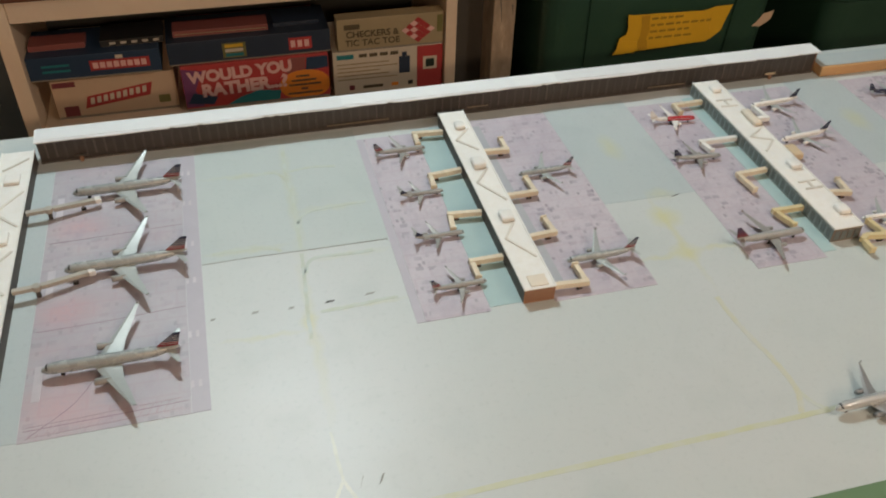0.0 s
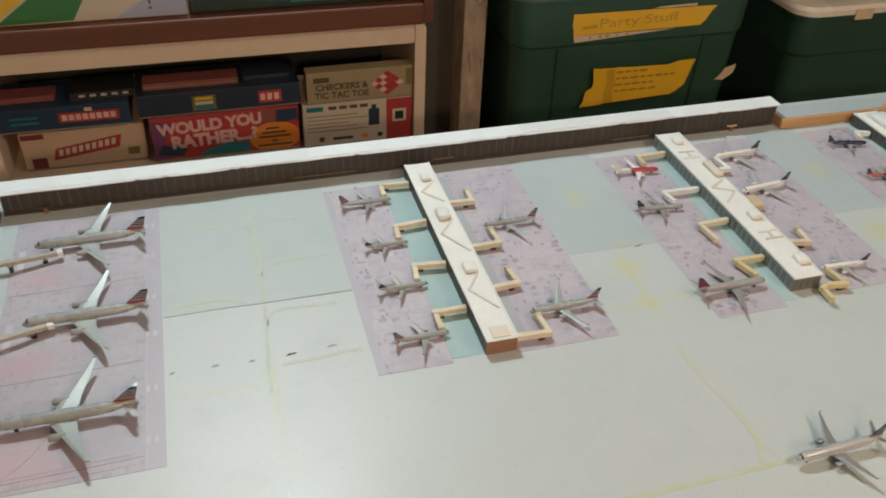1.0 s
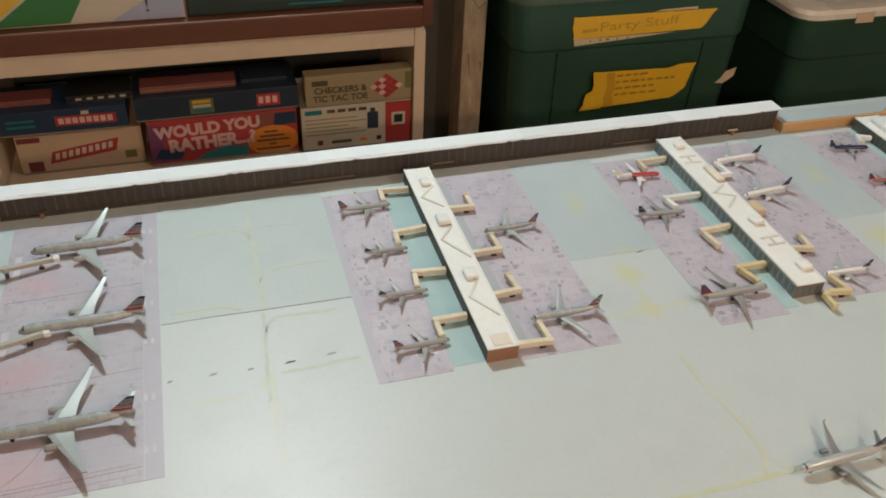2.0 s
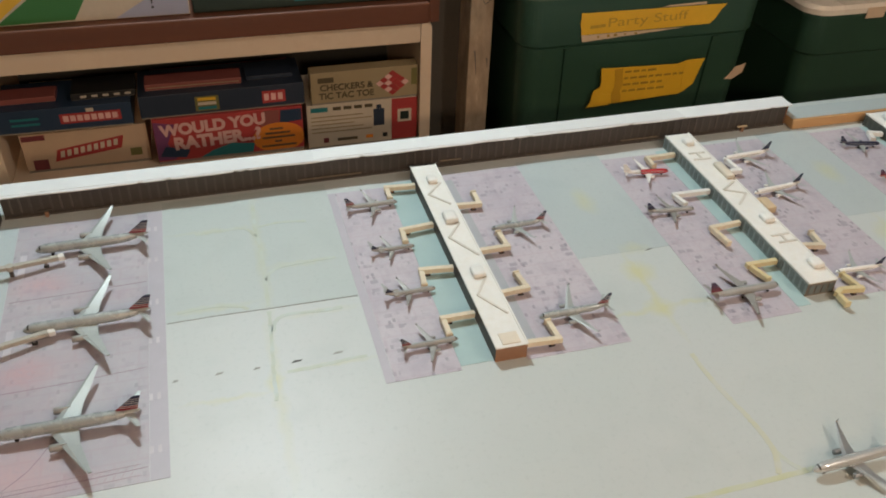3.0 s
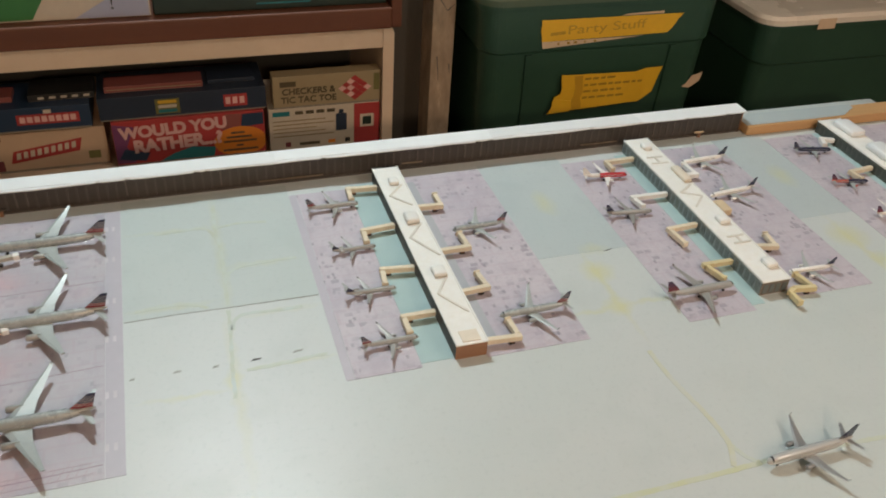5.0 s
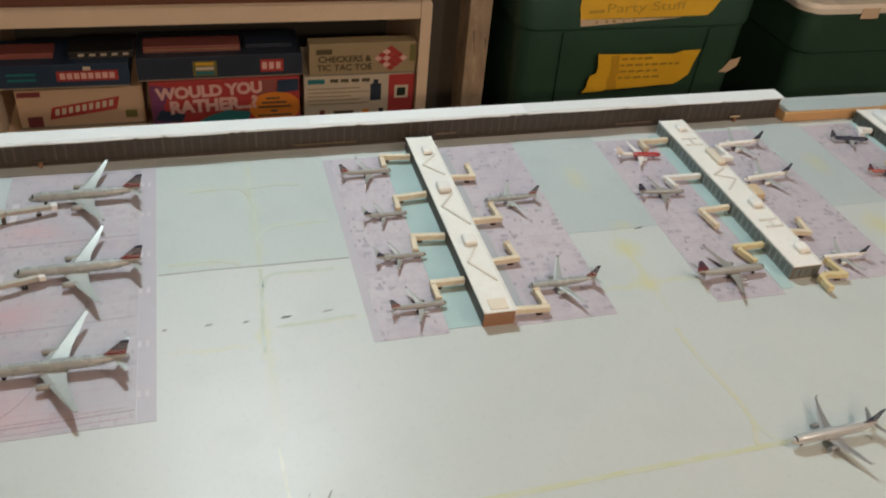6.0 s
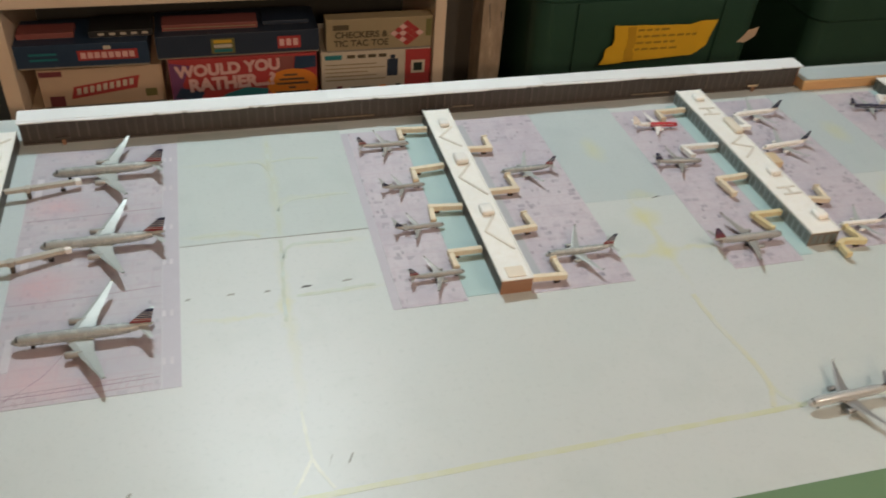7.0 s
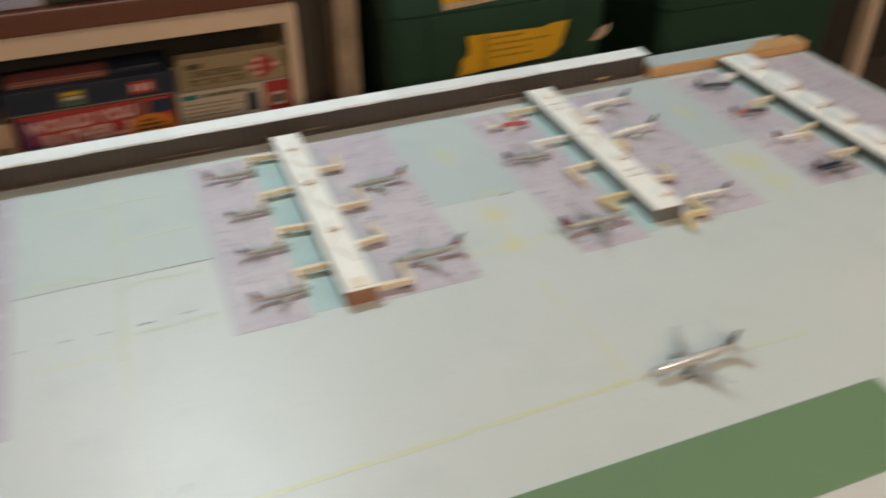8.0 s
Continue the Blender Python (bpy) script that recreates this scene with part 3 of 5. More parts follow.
LP = "thin dark printed line across the apron"
for pts in ([(-0.655, 0.095), (-0.56, 0.097), (-0.462, 0.103)], [(-0.655, 0.285), (-0.56, 0.288), (-0.462, 0.292)], [(-0.655, -0.075), (-0.55, -0.073), (-0.462, -0.070)], [(-0.648, -0.085), (-0.600, -0.045), (-0.575, -0.005)]):
    ribbon("printed_line", LP, pts, 0.0009, M_printline, 0.0002, 0.0002, 0.0006)


hatch = thing("printed_hatch", "faded maroon printed hatching along the apron edge", "marking", (0, 0, T + 0.0006))
for hy in (-0.0835, -0.0665):
    part("edge_line", beam(bmesh.new(), (-0.652, hy - 0.003), (-0.470, hy + 0.003), 0.0007, 0, 0.0003), M_hatch, hatch)
me_hatch = mesh_of("tick", beam(bmesh.new(), (-0.0035, -0.0078), (0.0035, 0.0078), 0.0007, 0, 0.0002), M_hatch)
for k in range(18):
    piece("tick", me_hatch, hatch, (-0.645 + k * 0.0098, -0.0778 + k * 0.00033, 0))


# ---------- terminal and piers ----------
TURN = math.degrees(math.atan2(0.011, 1.49))
term = thing("terminal_building", "long low model terminal with brown windowed front and white card roof", "model building", (-0.685, 0.513, T), TURN)
LEN, HT = 1.492, 0.0460
part("wall", cube(0, LEN, 0.0025, 0.029, 0, HT), M_wall_dark, term, "dark brown printed wall")
part("end_cap", cube(LEN + 0.0002, LEN + 0.002, 0.001, 0.028, 0, HT), M_endwood, term)
rnd = random.Random(5)
edge = [(-0.002, 0.0305)] + [(LEN + 0.004, 0.0335)]
front = []
k = 0.0
while k < LEN + 0.004:
    lip = -0.0130 + 0.006 * k / LEN
    front.append((k, lip + rnd.uniform(-0.0015, 0.0012)))
    if rnd.random() < 0.3:
        front += [(k + 0.001, lip + 0.0030), (k + 0.008, lip + 0.0022), (k + 0.010, lip + 0.0002)]
    k += rnd.uniform(0.018, 0.07)
front.append((LEN + 0.004, -0.0068))
part("roof", slab(bmesh.new(), front + edge[::-1], HT + 0.0002, HT + 0.0026), M_white, term, "white card roof with torn edges")
for k, (x0, x1, z) in enumerate(((0.0, 0.52, 0.0030), (0.515, 0.93, 0.0032), (0.925, 1.25, 0.0034))):
    part("roof_strip", slab(bmesh.new(), [(x0, -0.0070 + 0.004 * x0), (x1, -0.0118 + 0.006 * x1 / LEN), (x1 - 0.004, 0.028), (x0 + 0.003, 0.0295)], HT + 0.0028, HT + z + 0.0005), M_white, term)
me_pillar = mesh_of("pillar", cube(-0.0019, 0.0019, 0.0017, 0.0024, 0.003, HT - 0.003), M_pillar)
me_pale = mesh_of("pillar", cube(-0.0015, 0.0015, 0.0014, 0.0024, 0.008, HT - 0.006), M_pillar_pale)
for k in range(94):
    piece("pillar", me_pale if rnd.random() < 0.22 else me_pillar, term, (0.012 + k * 0.0157 + rnd.uniform(-0.001, 0.001), 0, 0))
part("kerb", cube(0.0, LEN, -0.0016, 0.0022, 0, 0.0028), M_pillar, term)
part("cornice", cube(0.0, LEN, -0.0010, 0.0022, HT - 0.0028, HT), M_wall_dark, term)
for x0, x1, z in ((0.485, 0.60, 0.0075), (0.75, 0.79, 0.012), (1.12, 1.20, 0.0085)):
    part("sill_strip", cube(x0, x1, -0.0024, 0.0003, z, z + 0.0013), M_sill, term, "dull brown wooden strip")
for k, px in enumerate((0.066, 0.735, 0.70, 1.39)):
    clip = thing("service_stub", "small dark brown wooden stub at the terminal foot", "model part", (-0.685 + px, 0.5075 + px * 0.0074, T), group="service stubs")
    part("post", cube(-0.003, 0.003, -0.003, 0.003, 0, 0.010, 0.0006), M_endwood, clip)
    part("arm", cube(-0.012, 0.010, -0.002, 0.002, 0.0102, 0.013, 0.0005), M_tan if k == 3 else M_pierside_dark, clip)


def pier(label, x0, x1, y0, y1, side, vents, ridges, height=0.026, windows=True, end=M_endwood, panes=None):
    """A long flat-roofed pier: core, printed sides with panes, white card roof, rounded roof boxes, raised strips."""
    cx, length, half = (x0 + x1) / 2, y1 - y0, (x1 - x0) / 2
    ob = thing("model_pier", label, "model building", (cx, y0, T), 0.0, "model piers")
    part("body", cube(-half, half, 0.0015, length, 0, height - 0.002), side, ob)
    part("end_wall", cube(-half, half, 0.0, 0.0013, 0, height - 0.002), end, ob, "brown wooden end")
    part("roof", cube(-half - 0.001, half + 0.001, -0.001, length, height - 0.0018, height + 0.0004, 0.0008), M_roof, ob, "white card roof")
    part("roof_rim", cube(-half - 0.001, -half + 0.0016, -0.001, length, height + 0.0006, height + 0.0016, 0.0003), M_roof, ob)
    part("roof_rim", cube(half - 0.0016, half + 0.001, -0.001, length, height + 0.0006, height + 0.0016, 0.0003), M_roof, ob)
    for vx, vy, w, d, h, m in vents:
        bm = cube(-w / 2, w / 2, -d / 2, d / 2, 0, h, min(w, d, h) * 0.45)
        v = part("roof_box", bm, m, ob, smooth=True)
        v.location = (vx - cx, vy - y0, height + 0.0004)
    for a, b in ridges:
        bm = beam(bmesh.new(), (a[0] - cx, a[1] - y0), (b[0] - cx, b[1] - y0), 0.0036, height + 0.0005, height + 0.0021)
        part("roof_strip", bm, M_ridge, ob)
    if windows:
        n = int(length / 0.0145)
        me = mesh_of("window", cube(-half - 0.0008, -half - 0.0001, -0.0042, 0.0042, 0.004, height - 0.006), panes or M_glass_dark)
        for k in range(n):
            piece("window", me, ob, (0, 0.010 + k * 0.0145, 0))
        me2 = mesh_of("window", cube(-0.004, 0.004, -0.0012, -0.0002, 0.004, height - 0.006), panes or M_glass_dark)
        if end is not M_endwood:
            for k in range(4):
                piece("window", me2, ob, (-half + 0.008 + k * 0.0115, 0, 0))
    return ob


def vent(x, y, w=0.022, d=0.025, h=0.009, m=None):
    return (x, y, w, d, h, m or M_roof)


def zig(*pts):
    return list(zip(pts, pts[1:]))


pier("white-roofed model pier with dark sides and zigzag roof strips", 0.0, 0.046, 0.0, 0.487, M_pierside_dark,
     [vent(0.025, 0.432, 0.018, 0.020, 0.008), vent(0.024, 0.312, 0.023, 0.028, 0.010), vent(0.025, 0.163, 0.021, 0.024, 0.008), vent(0.024, 0.015, 0.027, 0.023, 0.0014, M_vent_tan)],
     zig((0.038, 0.424), (0.008, 0.391), (0.038, 0.355)) + zig((0.036, 0.299), (0.008, 0.262), (0.041, 0.207)) + zig((0.036, 0.156), (0.009, 0.114), (0.040, 0.065)), windows=False)
H1 = [((0.524, 0.418), (0.557, 0.417)), ((0.523, 0.396), (0.557, 0.394)), ((0.540, 0.416), (0.540, 0.397))]
H2 = [((0.527, 0.146), (0.560, 0.147)), ((0.529, 0.127), (0.561, 0.127)), ((0.544, 0.145), (0.544, 0.128))]
pier("white-roofed model pier with blue-grey windowed sides", 0.5135, 0.564, 0.023, 0.492, M_pierside_blue,
     [vent(0.541, 0.454, 0.018, 0.020), vent(0.5555, 0.345, 0.017, 0.052, 0.008, M_vent_tan), vent(0.546, 0.191, 0.020, 0.022), vent(0.551, 0.062, 0.020, 0.022)],
     H1 + zig((0.556, 0.312), (0.523, 0.290), (0.557, 0.272), (0.526, 0.242)) + H2, end=M_pierend)
pier("white-roofed model pier with dark sides beside the wide aircraft", -0.740, -0.690, -0.16, 0.515, M_pierside_dark,
     [vent(-0.714, 0.43, 0.024, 0.028, 0.006), vent(-0.714, 0.275, 0.024, 0.028, 0.006), vent(-0.714, 0.10, 0.024, 0.028, 0.006)],
     zig((-0.695, 0.395), (-0.732, 0.345), (-0.695, 0.305)) + zig((-0.695, 0.245), (-0.732, 0.195), (-0.695, 0.150)) + zig((-0.695, 0.49), (-0.732, 0.46)), windows=False)
pier("white-roofed model pier with dark green-grey sides", 0.975, 1.030, -0.02, 0.488, M_pierside_green,
     [vent(1.010, 0.435, 0.036, 0.060, 0.013, M_white), vent(1.009, 0.330, 0.038, 0.064, 0.015, M_white), vent(1.008, 0.238, 0.036, 0.052, 0.013, M_white),
      vent(1.009, 0.168, 0.034, 0.050, 0.014, M_white), vent(1.008, 0.082, 0.036, 0.056, 0.013, M_white)],
     [], end=M_pierside_green, panes=M_glass_green)

# plank along the back edge
plank = thing("wooden_plank", "raw pine plank lying along the table's back edge", "plank", (0, 0, T))
part("board", cube(0.812, 1.222, 0.501, 0.549, 0, 0.021, 0.003), M_pine, plank)
ob = part("plank_cover", slab(bmesh.new(), [(0.812, 0.507), (0.98, 0.506), (1.06, 0.508), (1.104, 0.535), (1.107, 0.550), (0.812, 0.554)], T + 0.0214, T + 0.0222), M_greyblue)
tagged(ob, "pale grey-blue paper lying on the pine plank", "paper sheet")


# ---------- jet bridges ----------
def jet_bridge(p0, p1, p2, material=M_bridge, width=0.0088, low=0.0056, high=0.0146, group="model jet bridges"):
    """An elbowed passenger bridge: tunnel from the pier, gangway to the aircraft, cab, leg with wheels."""
    base = Vector(p1)
    ob = thing("jet_bridge", "small L-shaped painted wooden jet bridge on a short leg", "jet bridge", (base.x, base.y + 0.007, T + 0.0006), 0.0, group)
    q0, q2 = Vector(p0) - base, Vector(p2) - base
    d0 = q0.normalized()
    part("tunnel", beam(bmesh.new(), -d0 * (width / 2), q0, width, low, high, 0.0007), material, ob)
    d2 = q2.normalized()
    part("gangway", beam(bmesh.new(), d2 * (width / 2 + 0.0001), q2, width * 0.92, low - 0.0008, high - 0.0006, 0.0007), material, ob)
    part("cab", beam(bmesh.new(), q2 + d2 * 0.0002, q2 + d2 * 0.004, width * 1.15, low - 0.001, high + 0.0004, 0.0006), material, ob)
    bm = bmesh.new()
    c = d0 * 0.010
    box(bm, c.x - 0.0022, c.x + 0.0022, c.y - 0.0022, c.y + 0.0022, 0.0025, low - 0.0001, 0.0)
    part("leg", bm, M_endwood, ob)
    bm = bmesh.new()
    box(bm, c.x - 0.0045, c.x + 0.0045, c.y - 0.003, c.y + 0.003, 0, 0.0024, 0.0006)
    part("wheel_base", bm, M_black, ob)
    return ob


for p in (((-0.0015, 0.440), (-0.053, 0.444), (-0.054, 0.412)), ((-0.0015, 0.318), (-0.056, 0.312), (-0.058, 0.282)), ((-0.0015, 0.197), (-0.052, 0.202), (-0.056, 0.168)),
          ((-0.0015, 0.086), (-0.050, 0.085), (-0.050, 0.052)), ((0.0475, 0.362), (0.093, 0.359), (0.093, 0.394)), ((0.0475, 0.229), (0.100, 0.230), (0.098, 0.270)),
          ((0.0475, 0.120), (0.094, 0.124), (0.090, 0.160)), ((0.0475, 0.008), (0.099, 0.005), (0.097, 0.043))):
    jet_bridge(*p)
jet_bridge((0.512, 0.438), (0.453, 0.436), (0.453, 0.411), M_bridge)
jet_bridge((0.512, 0.307), (0.442, 0.308), (0.447, 0.280), M_bridge_white)
jet_bridge((0.512, 0.205), (0.456, 0.201), (0.461, 0.158), M_bridge)
jet_bridge((0.512, 0.095), (0.461, 0.095), (0.472, 0.058), M_bridge_yellow)
jet_bridge((0.5675, 0.359), (0.604, 0.357), (0.601, 0.396), M_bridge_white)
jet_bridge((0.5675, 0.124), (0.612, 0.114), (0.616, 0.150), M_bridge)
jet_bridge((0.5675, 0.006), (0.602, 0.001), (0.596, 0.038), M_bridge_yellow)
jet_bridge((0.5675, 0.006), (0.558, 0.000), (0.557, -0.024), M_bridge_yellow)
jet_bridge((0.973, 0.306), (0.918, 0.300), (0.922, 0.275), M_bridge)
jet_bridge((0.973, 0.182), (0.915, 0.165), (0.925, 0.150), M_bridge)
jet_bridge((0.973, 0.075), (0.918, 0.078), (0.925, 0.058), M_bridge)
jet_bridge((0.973, 0.420), (0.948, 0.430), (0.940, 0.408), M_bridge_white)
cap = thing("boarding_shelter", "stubby tan card boarding shelter by the pier", "jet bridge", (0.592, 0.258, T + 0.0006))
part("shelter_body", cube(-0.010, 0.010, -0.022, 0.014, 0, 0.014, 0.004), M_tan, cap)
part("shelter_arm", beam(bmesh.new(), (-0.024, 0.010), (-0.0105, 0.006), 0.009, 0.006, 0.015, 0.0007), M_tan, cap)


def sloped(a, b, width, za, zb, depth):
    """A straight tunnel between two plan points whose top falls from one height to another."""
    a, b = Vector(a), Vector(b)
    d = (b - a).normalized()
    s = Vector((-d.y, d.x)) * width / 2
    bm = loft(bmesh.new(), [[(p.x + s.x, p.y + s.y, z), (p.x - s.x, p.y - s.y, z), (p.x - s.x, p.y - s.y, z - depth), (p.x + s.x, p.y + s.y, z - depth)] for p, z in ((a, za), (b, zb))])
    bmesh.ops.bevel(bm, geom=list(bm.edges), offset=0.0008, segments=2, affect="EDGES")
    return bm


def long_bridge(p0, p1, p2):
    """A long passenger bridge: level rotunda arm on a post, tunnel sloping down to the cab, wheeled leg."""
    ob = thing("jet_bridge", "long grey-beige jet bridge sloping down to the airliner's nose", "jet bridge", (p1[0], p1[1], T + 0.0006), 0.0, "long jet bridges")
    a, b, c = (Vector(p) - Vector(p1) for p in (p0, p1, p2))
    d = (c - b).normalized()
    part("rotunda_arm", sloped(a, b, 0.0085, 0.0205, 0.0205, 0.0065), M_bridge_grey, ob)
    turned = loft(bmesh.new(), [[(math.cos(t) * k, math.sin(t) * k, z) for t in (i / 16 * math.tau for i in range(16))] for k, z in ((0.0058, 0.0128), (0.0062, 0.0134), (0.0062, 0.0206), (0.0054, 0.0212))])
    part("rotunda", turned, M_bridge_grey, ob)
    part("post", cube(-0.0028, 0.0028, -0.0028, 0.0028, 0, 0.0127, 0.0005), M_pierside_dark, ob)
    part("tunnel", sloped(b + d * 0.0063, c, 0.0085, 0.0200, 0.0155, 0.0070), M_bridge_grey, ob)
    part("cab", sloped(c + d * 0.0002, c + d * 0.009, 0.0115, 0.0160, 0.0155, 0.0080), M_planewhite, ob)
    e = b + (c - b) * 0.72
    leg = part("leg", cube(e.x - 0.0016, e.x + 0.0016, e.y - 0.0016, e.y + 0.0016, 0.0022, 0.0096), M_steel, ob)
    part("wheel", cube(e.x - 0.0036, e.x + 0.0036, e.y - 0.0024, e.y + 0.0024, 0, 0.0044, 0.0008), M_black, leg)
    return ob


long_bridge((-0.6885, 0.347), (-0.656, 0.350), (-0.590, 0.367))
long_bridge((-0.6885, 0.165), (-0.657, 0.168), (-0.591, 0.191))


# ---------- aircraft ----------
def ring_x(x, z, ry, rz, n=14):
    return [(x, math.cos(a) * ry, z + math.sin(a) * rz) for a in (i / n * math.tau for i in range(n))]


def wing_mesh(root, tip, rc, tc, span0, span1, z0, z1, thick, side, winglet=0.0, bend=1.0):
    """A swept, tapered wing: root and tip are the leading edge's x; optional upturned tip."""
    bm = bmesh.new()
    rings = []
    stations = [(k, span0 + (span1 - span0) * k) for k in (0.0, 0.18, 0.35, 0.52, 0.7, 0.85, 1.0)]
    for s, y in stations:
        kink = 1.0 - s * (0.46 / 0.35) if s < 0.35 else (0.54 - (s - 0.35) * 0.8 if s < 0.7 else (1 - s) * (0.26 / 0.3))
        x = root + (tip - root) * s
        c = tc + (rc - tc) * kink
        z = z0 + (z1 - z0) * s ** bend
        t = thick * (1 - 0.65 * s)
        rings.append([(x, side * y, z), (x - c * 0.3, side * y, z + t * 0.6), (x - c, side * y, z + t * 0.1), (x - c * 0.4, side * y, z - t * 0.4)])
    if winglet:
        x = tip - winglet * 0.7
        rings.append([(x, side * (span1 + winglet * 0.18), z1 + winglet), (x - tc * 0.3, side * (span1 + winglet * 0.18), z1 + winglet),
                      (x - tc * 0.8, side * (span1 + winglet * 0.18), z1 + winglet), (x - tc * 0.4, side * (span1 + winglet * 0.18), z1 + winglet)])
    return loft(bm, rings)


def fin_mesh(x0, x1, c0, c1, z0, z1, thick):
    bm = bmesh.new()
    rings = []
    for s in (0.0, 0.5, 1.0):
        x, c, z, t = x0 + (x1 - x0) * s, c0 + (c1 - c0) * s, z0 + (z1 - z0) * s, thick * (1 - 0.5 * s)
        rings.append([(x, 0, z), (x - c * 0.35, t / 2, z), (x - c, 0, z), (x - c * 0.35, -t / 2, z)])
    return loft(bm, rings)


def pod(x0, x1, y, z, r):
    bm = bmesh.new()
    rings = []
    for s, k in ((0.0, 0.86), (0.08, 1.0), (0.45, 1.0), (0.8, 0.78), (1.0, 0.5)):
        rings.append([(x0 + (x1 - x0) * s, y + math.cos(a) * r * k, z + math.sin(a) * r * k) for a in (i / 10 * math.tau for i in range(10))])
    return loft(bm, rings)


def aircraft(label, nose, tail, body, wing, fin, span=0.9, rear=False, group="model aircraft", wide=False, belly=None, engine=None, front=None, cut=0.14, rise=0.09):
    """A die-cast airliner standing on its gear, its nose and tail cone at the given plan points."""
    a, b = Vector(nose), Vector(tail)
    L = (a - b).length
    mid = (a + b) / 2
    turn = math.degrees(math.atan2(a.y - b.y, a.x - b.x))
    r = L * (0.046 if wide else 0.051)
    zc = r + L * (0.040 if wide else 0.046)
    ob = thing("model_aircraft", label, "model aircraft", (mid.x, mid.y + (0.0075 if wide else 0.0035), T + 0.0006), turn, group)
    prof = [(0.500, 0.10, -0.30), (0.492, 0.34, -0.24), (0.475, 0.60, -0.16), (0.445, 0.84, -0.07), (0.405, 0.97, -0.01), (0.36, 1.0, 0.0), (0.0, 1.0, 0.0),
            (-0.19, 1.0, 0.0), (-0.28, 0.93, 0.06), (-0.36, 0.76, 0.20), (-0.43, 0.50, 0.40), (-0.48, 0.26, 0.56), (-0.5, 0.10, 0.62)]
    rings = [ring_x(x * L, zc + dz * r, k * r, k * r) for x, k, dz in prof]
    if front:
        part("fuselage", loft(bmesh.new(), [ring_x(cut * L, zc, r, r)] + [k for k in rings if k[0][0] < cut * L - 1e-6]), body, ob, smooth=True)
        part("nose_section", loft(bmesh.new(), [k for k in rings if k[0][0] > cut * L + 1e-6] + [ring_x(cut * L + 0.0001, zc, r, r)]), front, ob, smooth=True)
    else:
        part("fuselage", loft(bmesh.new(), rings), body, ob, smooth=True)
    # cockpit glazing and the row of cabin windows
    bm = bmesh.new()
    loft(bm, [ring_x(0.462 * L, zc + 0.18 * r, 0.62 * r, 0.50 * r, 10), ring_x(0.448 * L, zc + 0.22 * r, 0.74 * r, 0.60 * r, 10)])
    part("cockpit_window", bm, M_black, ob)
    for s in (-1, 1):
        part("window_band", cube(-0.25 * L, 0.39 * L, s * r * 0.93, s * r * 0.985 + s * 0.00012, zc + 0.22 * r, zc + 0.36 * r), M_dull, ob)
    half = span * L / 2
    wz0, wz1 = zc - r * 0.5, zc - r * 0.3 + half * (0.10 if wide else rise)
    sweep = half * (0.56 if wide else 0.47)
    lead = 0.135 * L if not rear else 0.05 * L
    for s in (-1, 1):
        part("wing", wing_mesh(lead, lead - sweep, (0.200 if wide else 0.165) * L, 0.030 * L, r * 0.55, half, wz0, wz1, 0.016 * L, s, (0.012 if wide else 0.032) * L, 1.7 if wide else 1.2), wing, ob)
        if rear:
            part("engine", pod(-0.22 * L, -0.34 * L, s * r * 1.65, zc + r * 0.35, r * 0.46), engine or body, ob, smooth=True)
            part("engine_pylon", cube(-0.31 * L, -0.25 * L, min(s * r * 0.8, s * r * 1.3), max(s * r * 0.8, s * r * 1.3), zc + r * 0.28, zc + r * 0.42), body, ob)
        else:
            ey = half * 0.34
            ex = lead - sweep * 0.30
            er = r * (0.62 if wide else 0.56)
            ez = max(wz0 + (wz1 - wz0) * 0.3 - er * 0.95, er * 1.08)
            part("engine", pod(ex + 0.075 * L, ex - 0.045 * L, s * ey, ez, er), engine or body, ob, smooth=True)
            part("engine_pylon", cube(ex - 0.05 * L, ex + 0.03 * L, s * ey - 0.004 * L, s * ey + 0.004 * L, ez + er * 0.7, wz0 + (wz1 - wz0) * 0.33), wing, ob)
        tz = (zc + r * 0.55) if not rear else (zc + r * 0.4 + 0.150 * L)
        tx = -0.375 * L if not rear else -0.445 * L
        th = L * (0.175 if not rear else 0.135)
        part("tailplane", wing_mesh(tx, tx - th * 0.55, 0.085 * L, 0.035 * L, r * 0.25 if not rear else 0.0002, th, tz, tz + th * 0.08, 0.008 * L, s), wing, ob)
    top = zc + r * 0.4 + (0.150 * L if wide else 0.185 * L if not rear else 0.150 * L)
    part("fin", fin_mesh(-0.300 * L, -0.465 * L, 0.180 * L, 0.055 * L, zc + r * 0.62, top, 0.014 * L), fin, ob)
    # landing gear
    for gx, gy in ((0.36 * L, 0.0), (-0.03 * L, r * 0.95), (-0.03 * L, -r * 0.95)):
        bm = cube(gx - 0.006 * L, gx + 0.006 * L, gy - 0.004 * L, gy + 0.004 * L, 0.016 * L, zc - r * 0.5)
        g = part("gear_leg", bm, M_steel, ob)
        bm = bmesh.new()
        w = 0.011 * L
        loft(bm, [[(gx + math.cos(t) * 0.016 * L, gy + yy, 0.016 * L + math.sin(t) * 0.016 * L) for t in (i / 10 * math.tau for i in range(10))] for yy in (-w, w)])
        part("wheel", bm, M_black, g)
    return ob


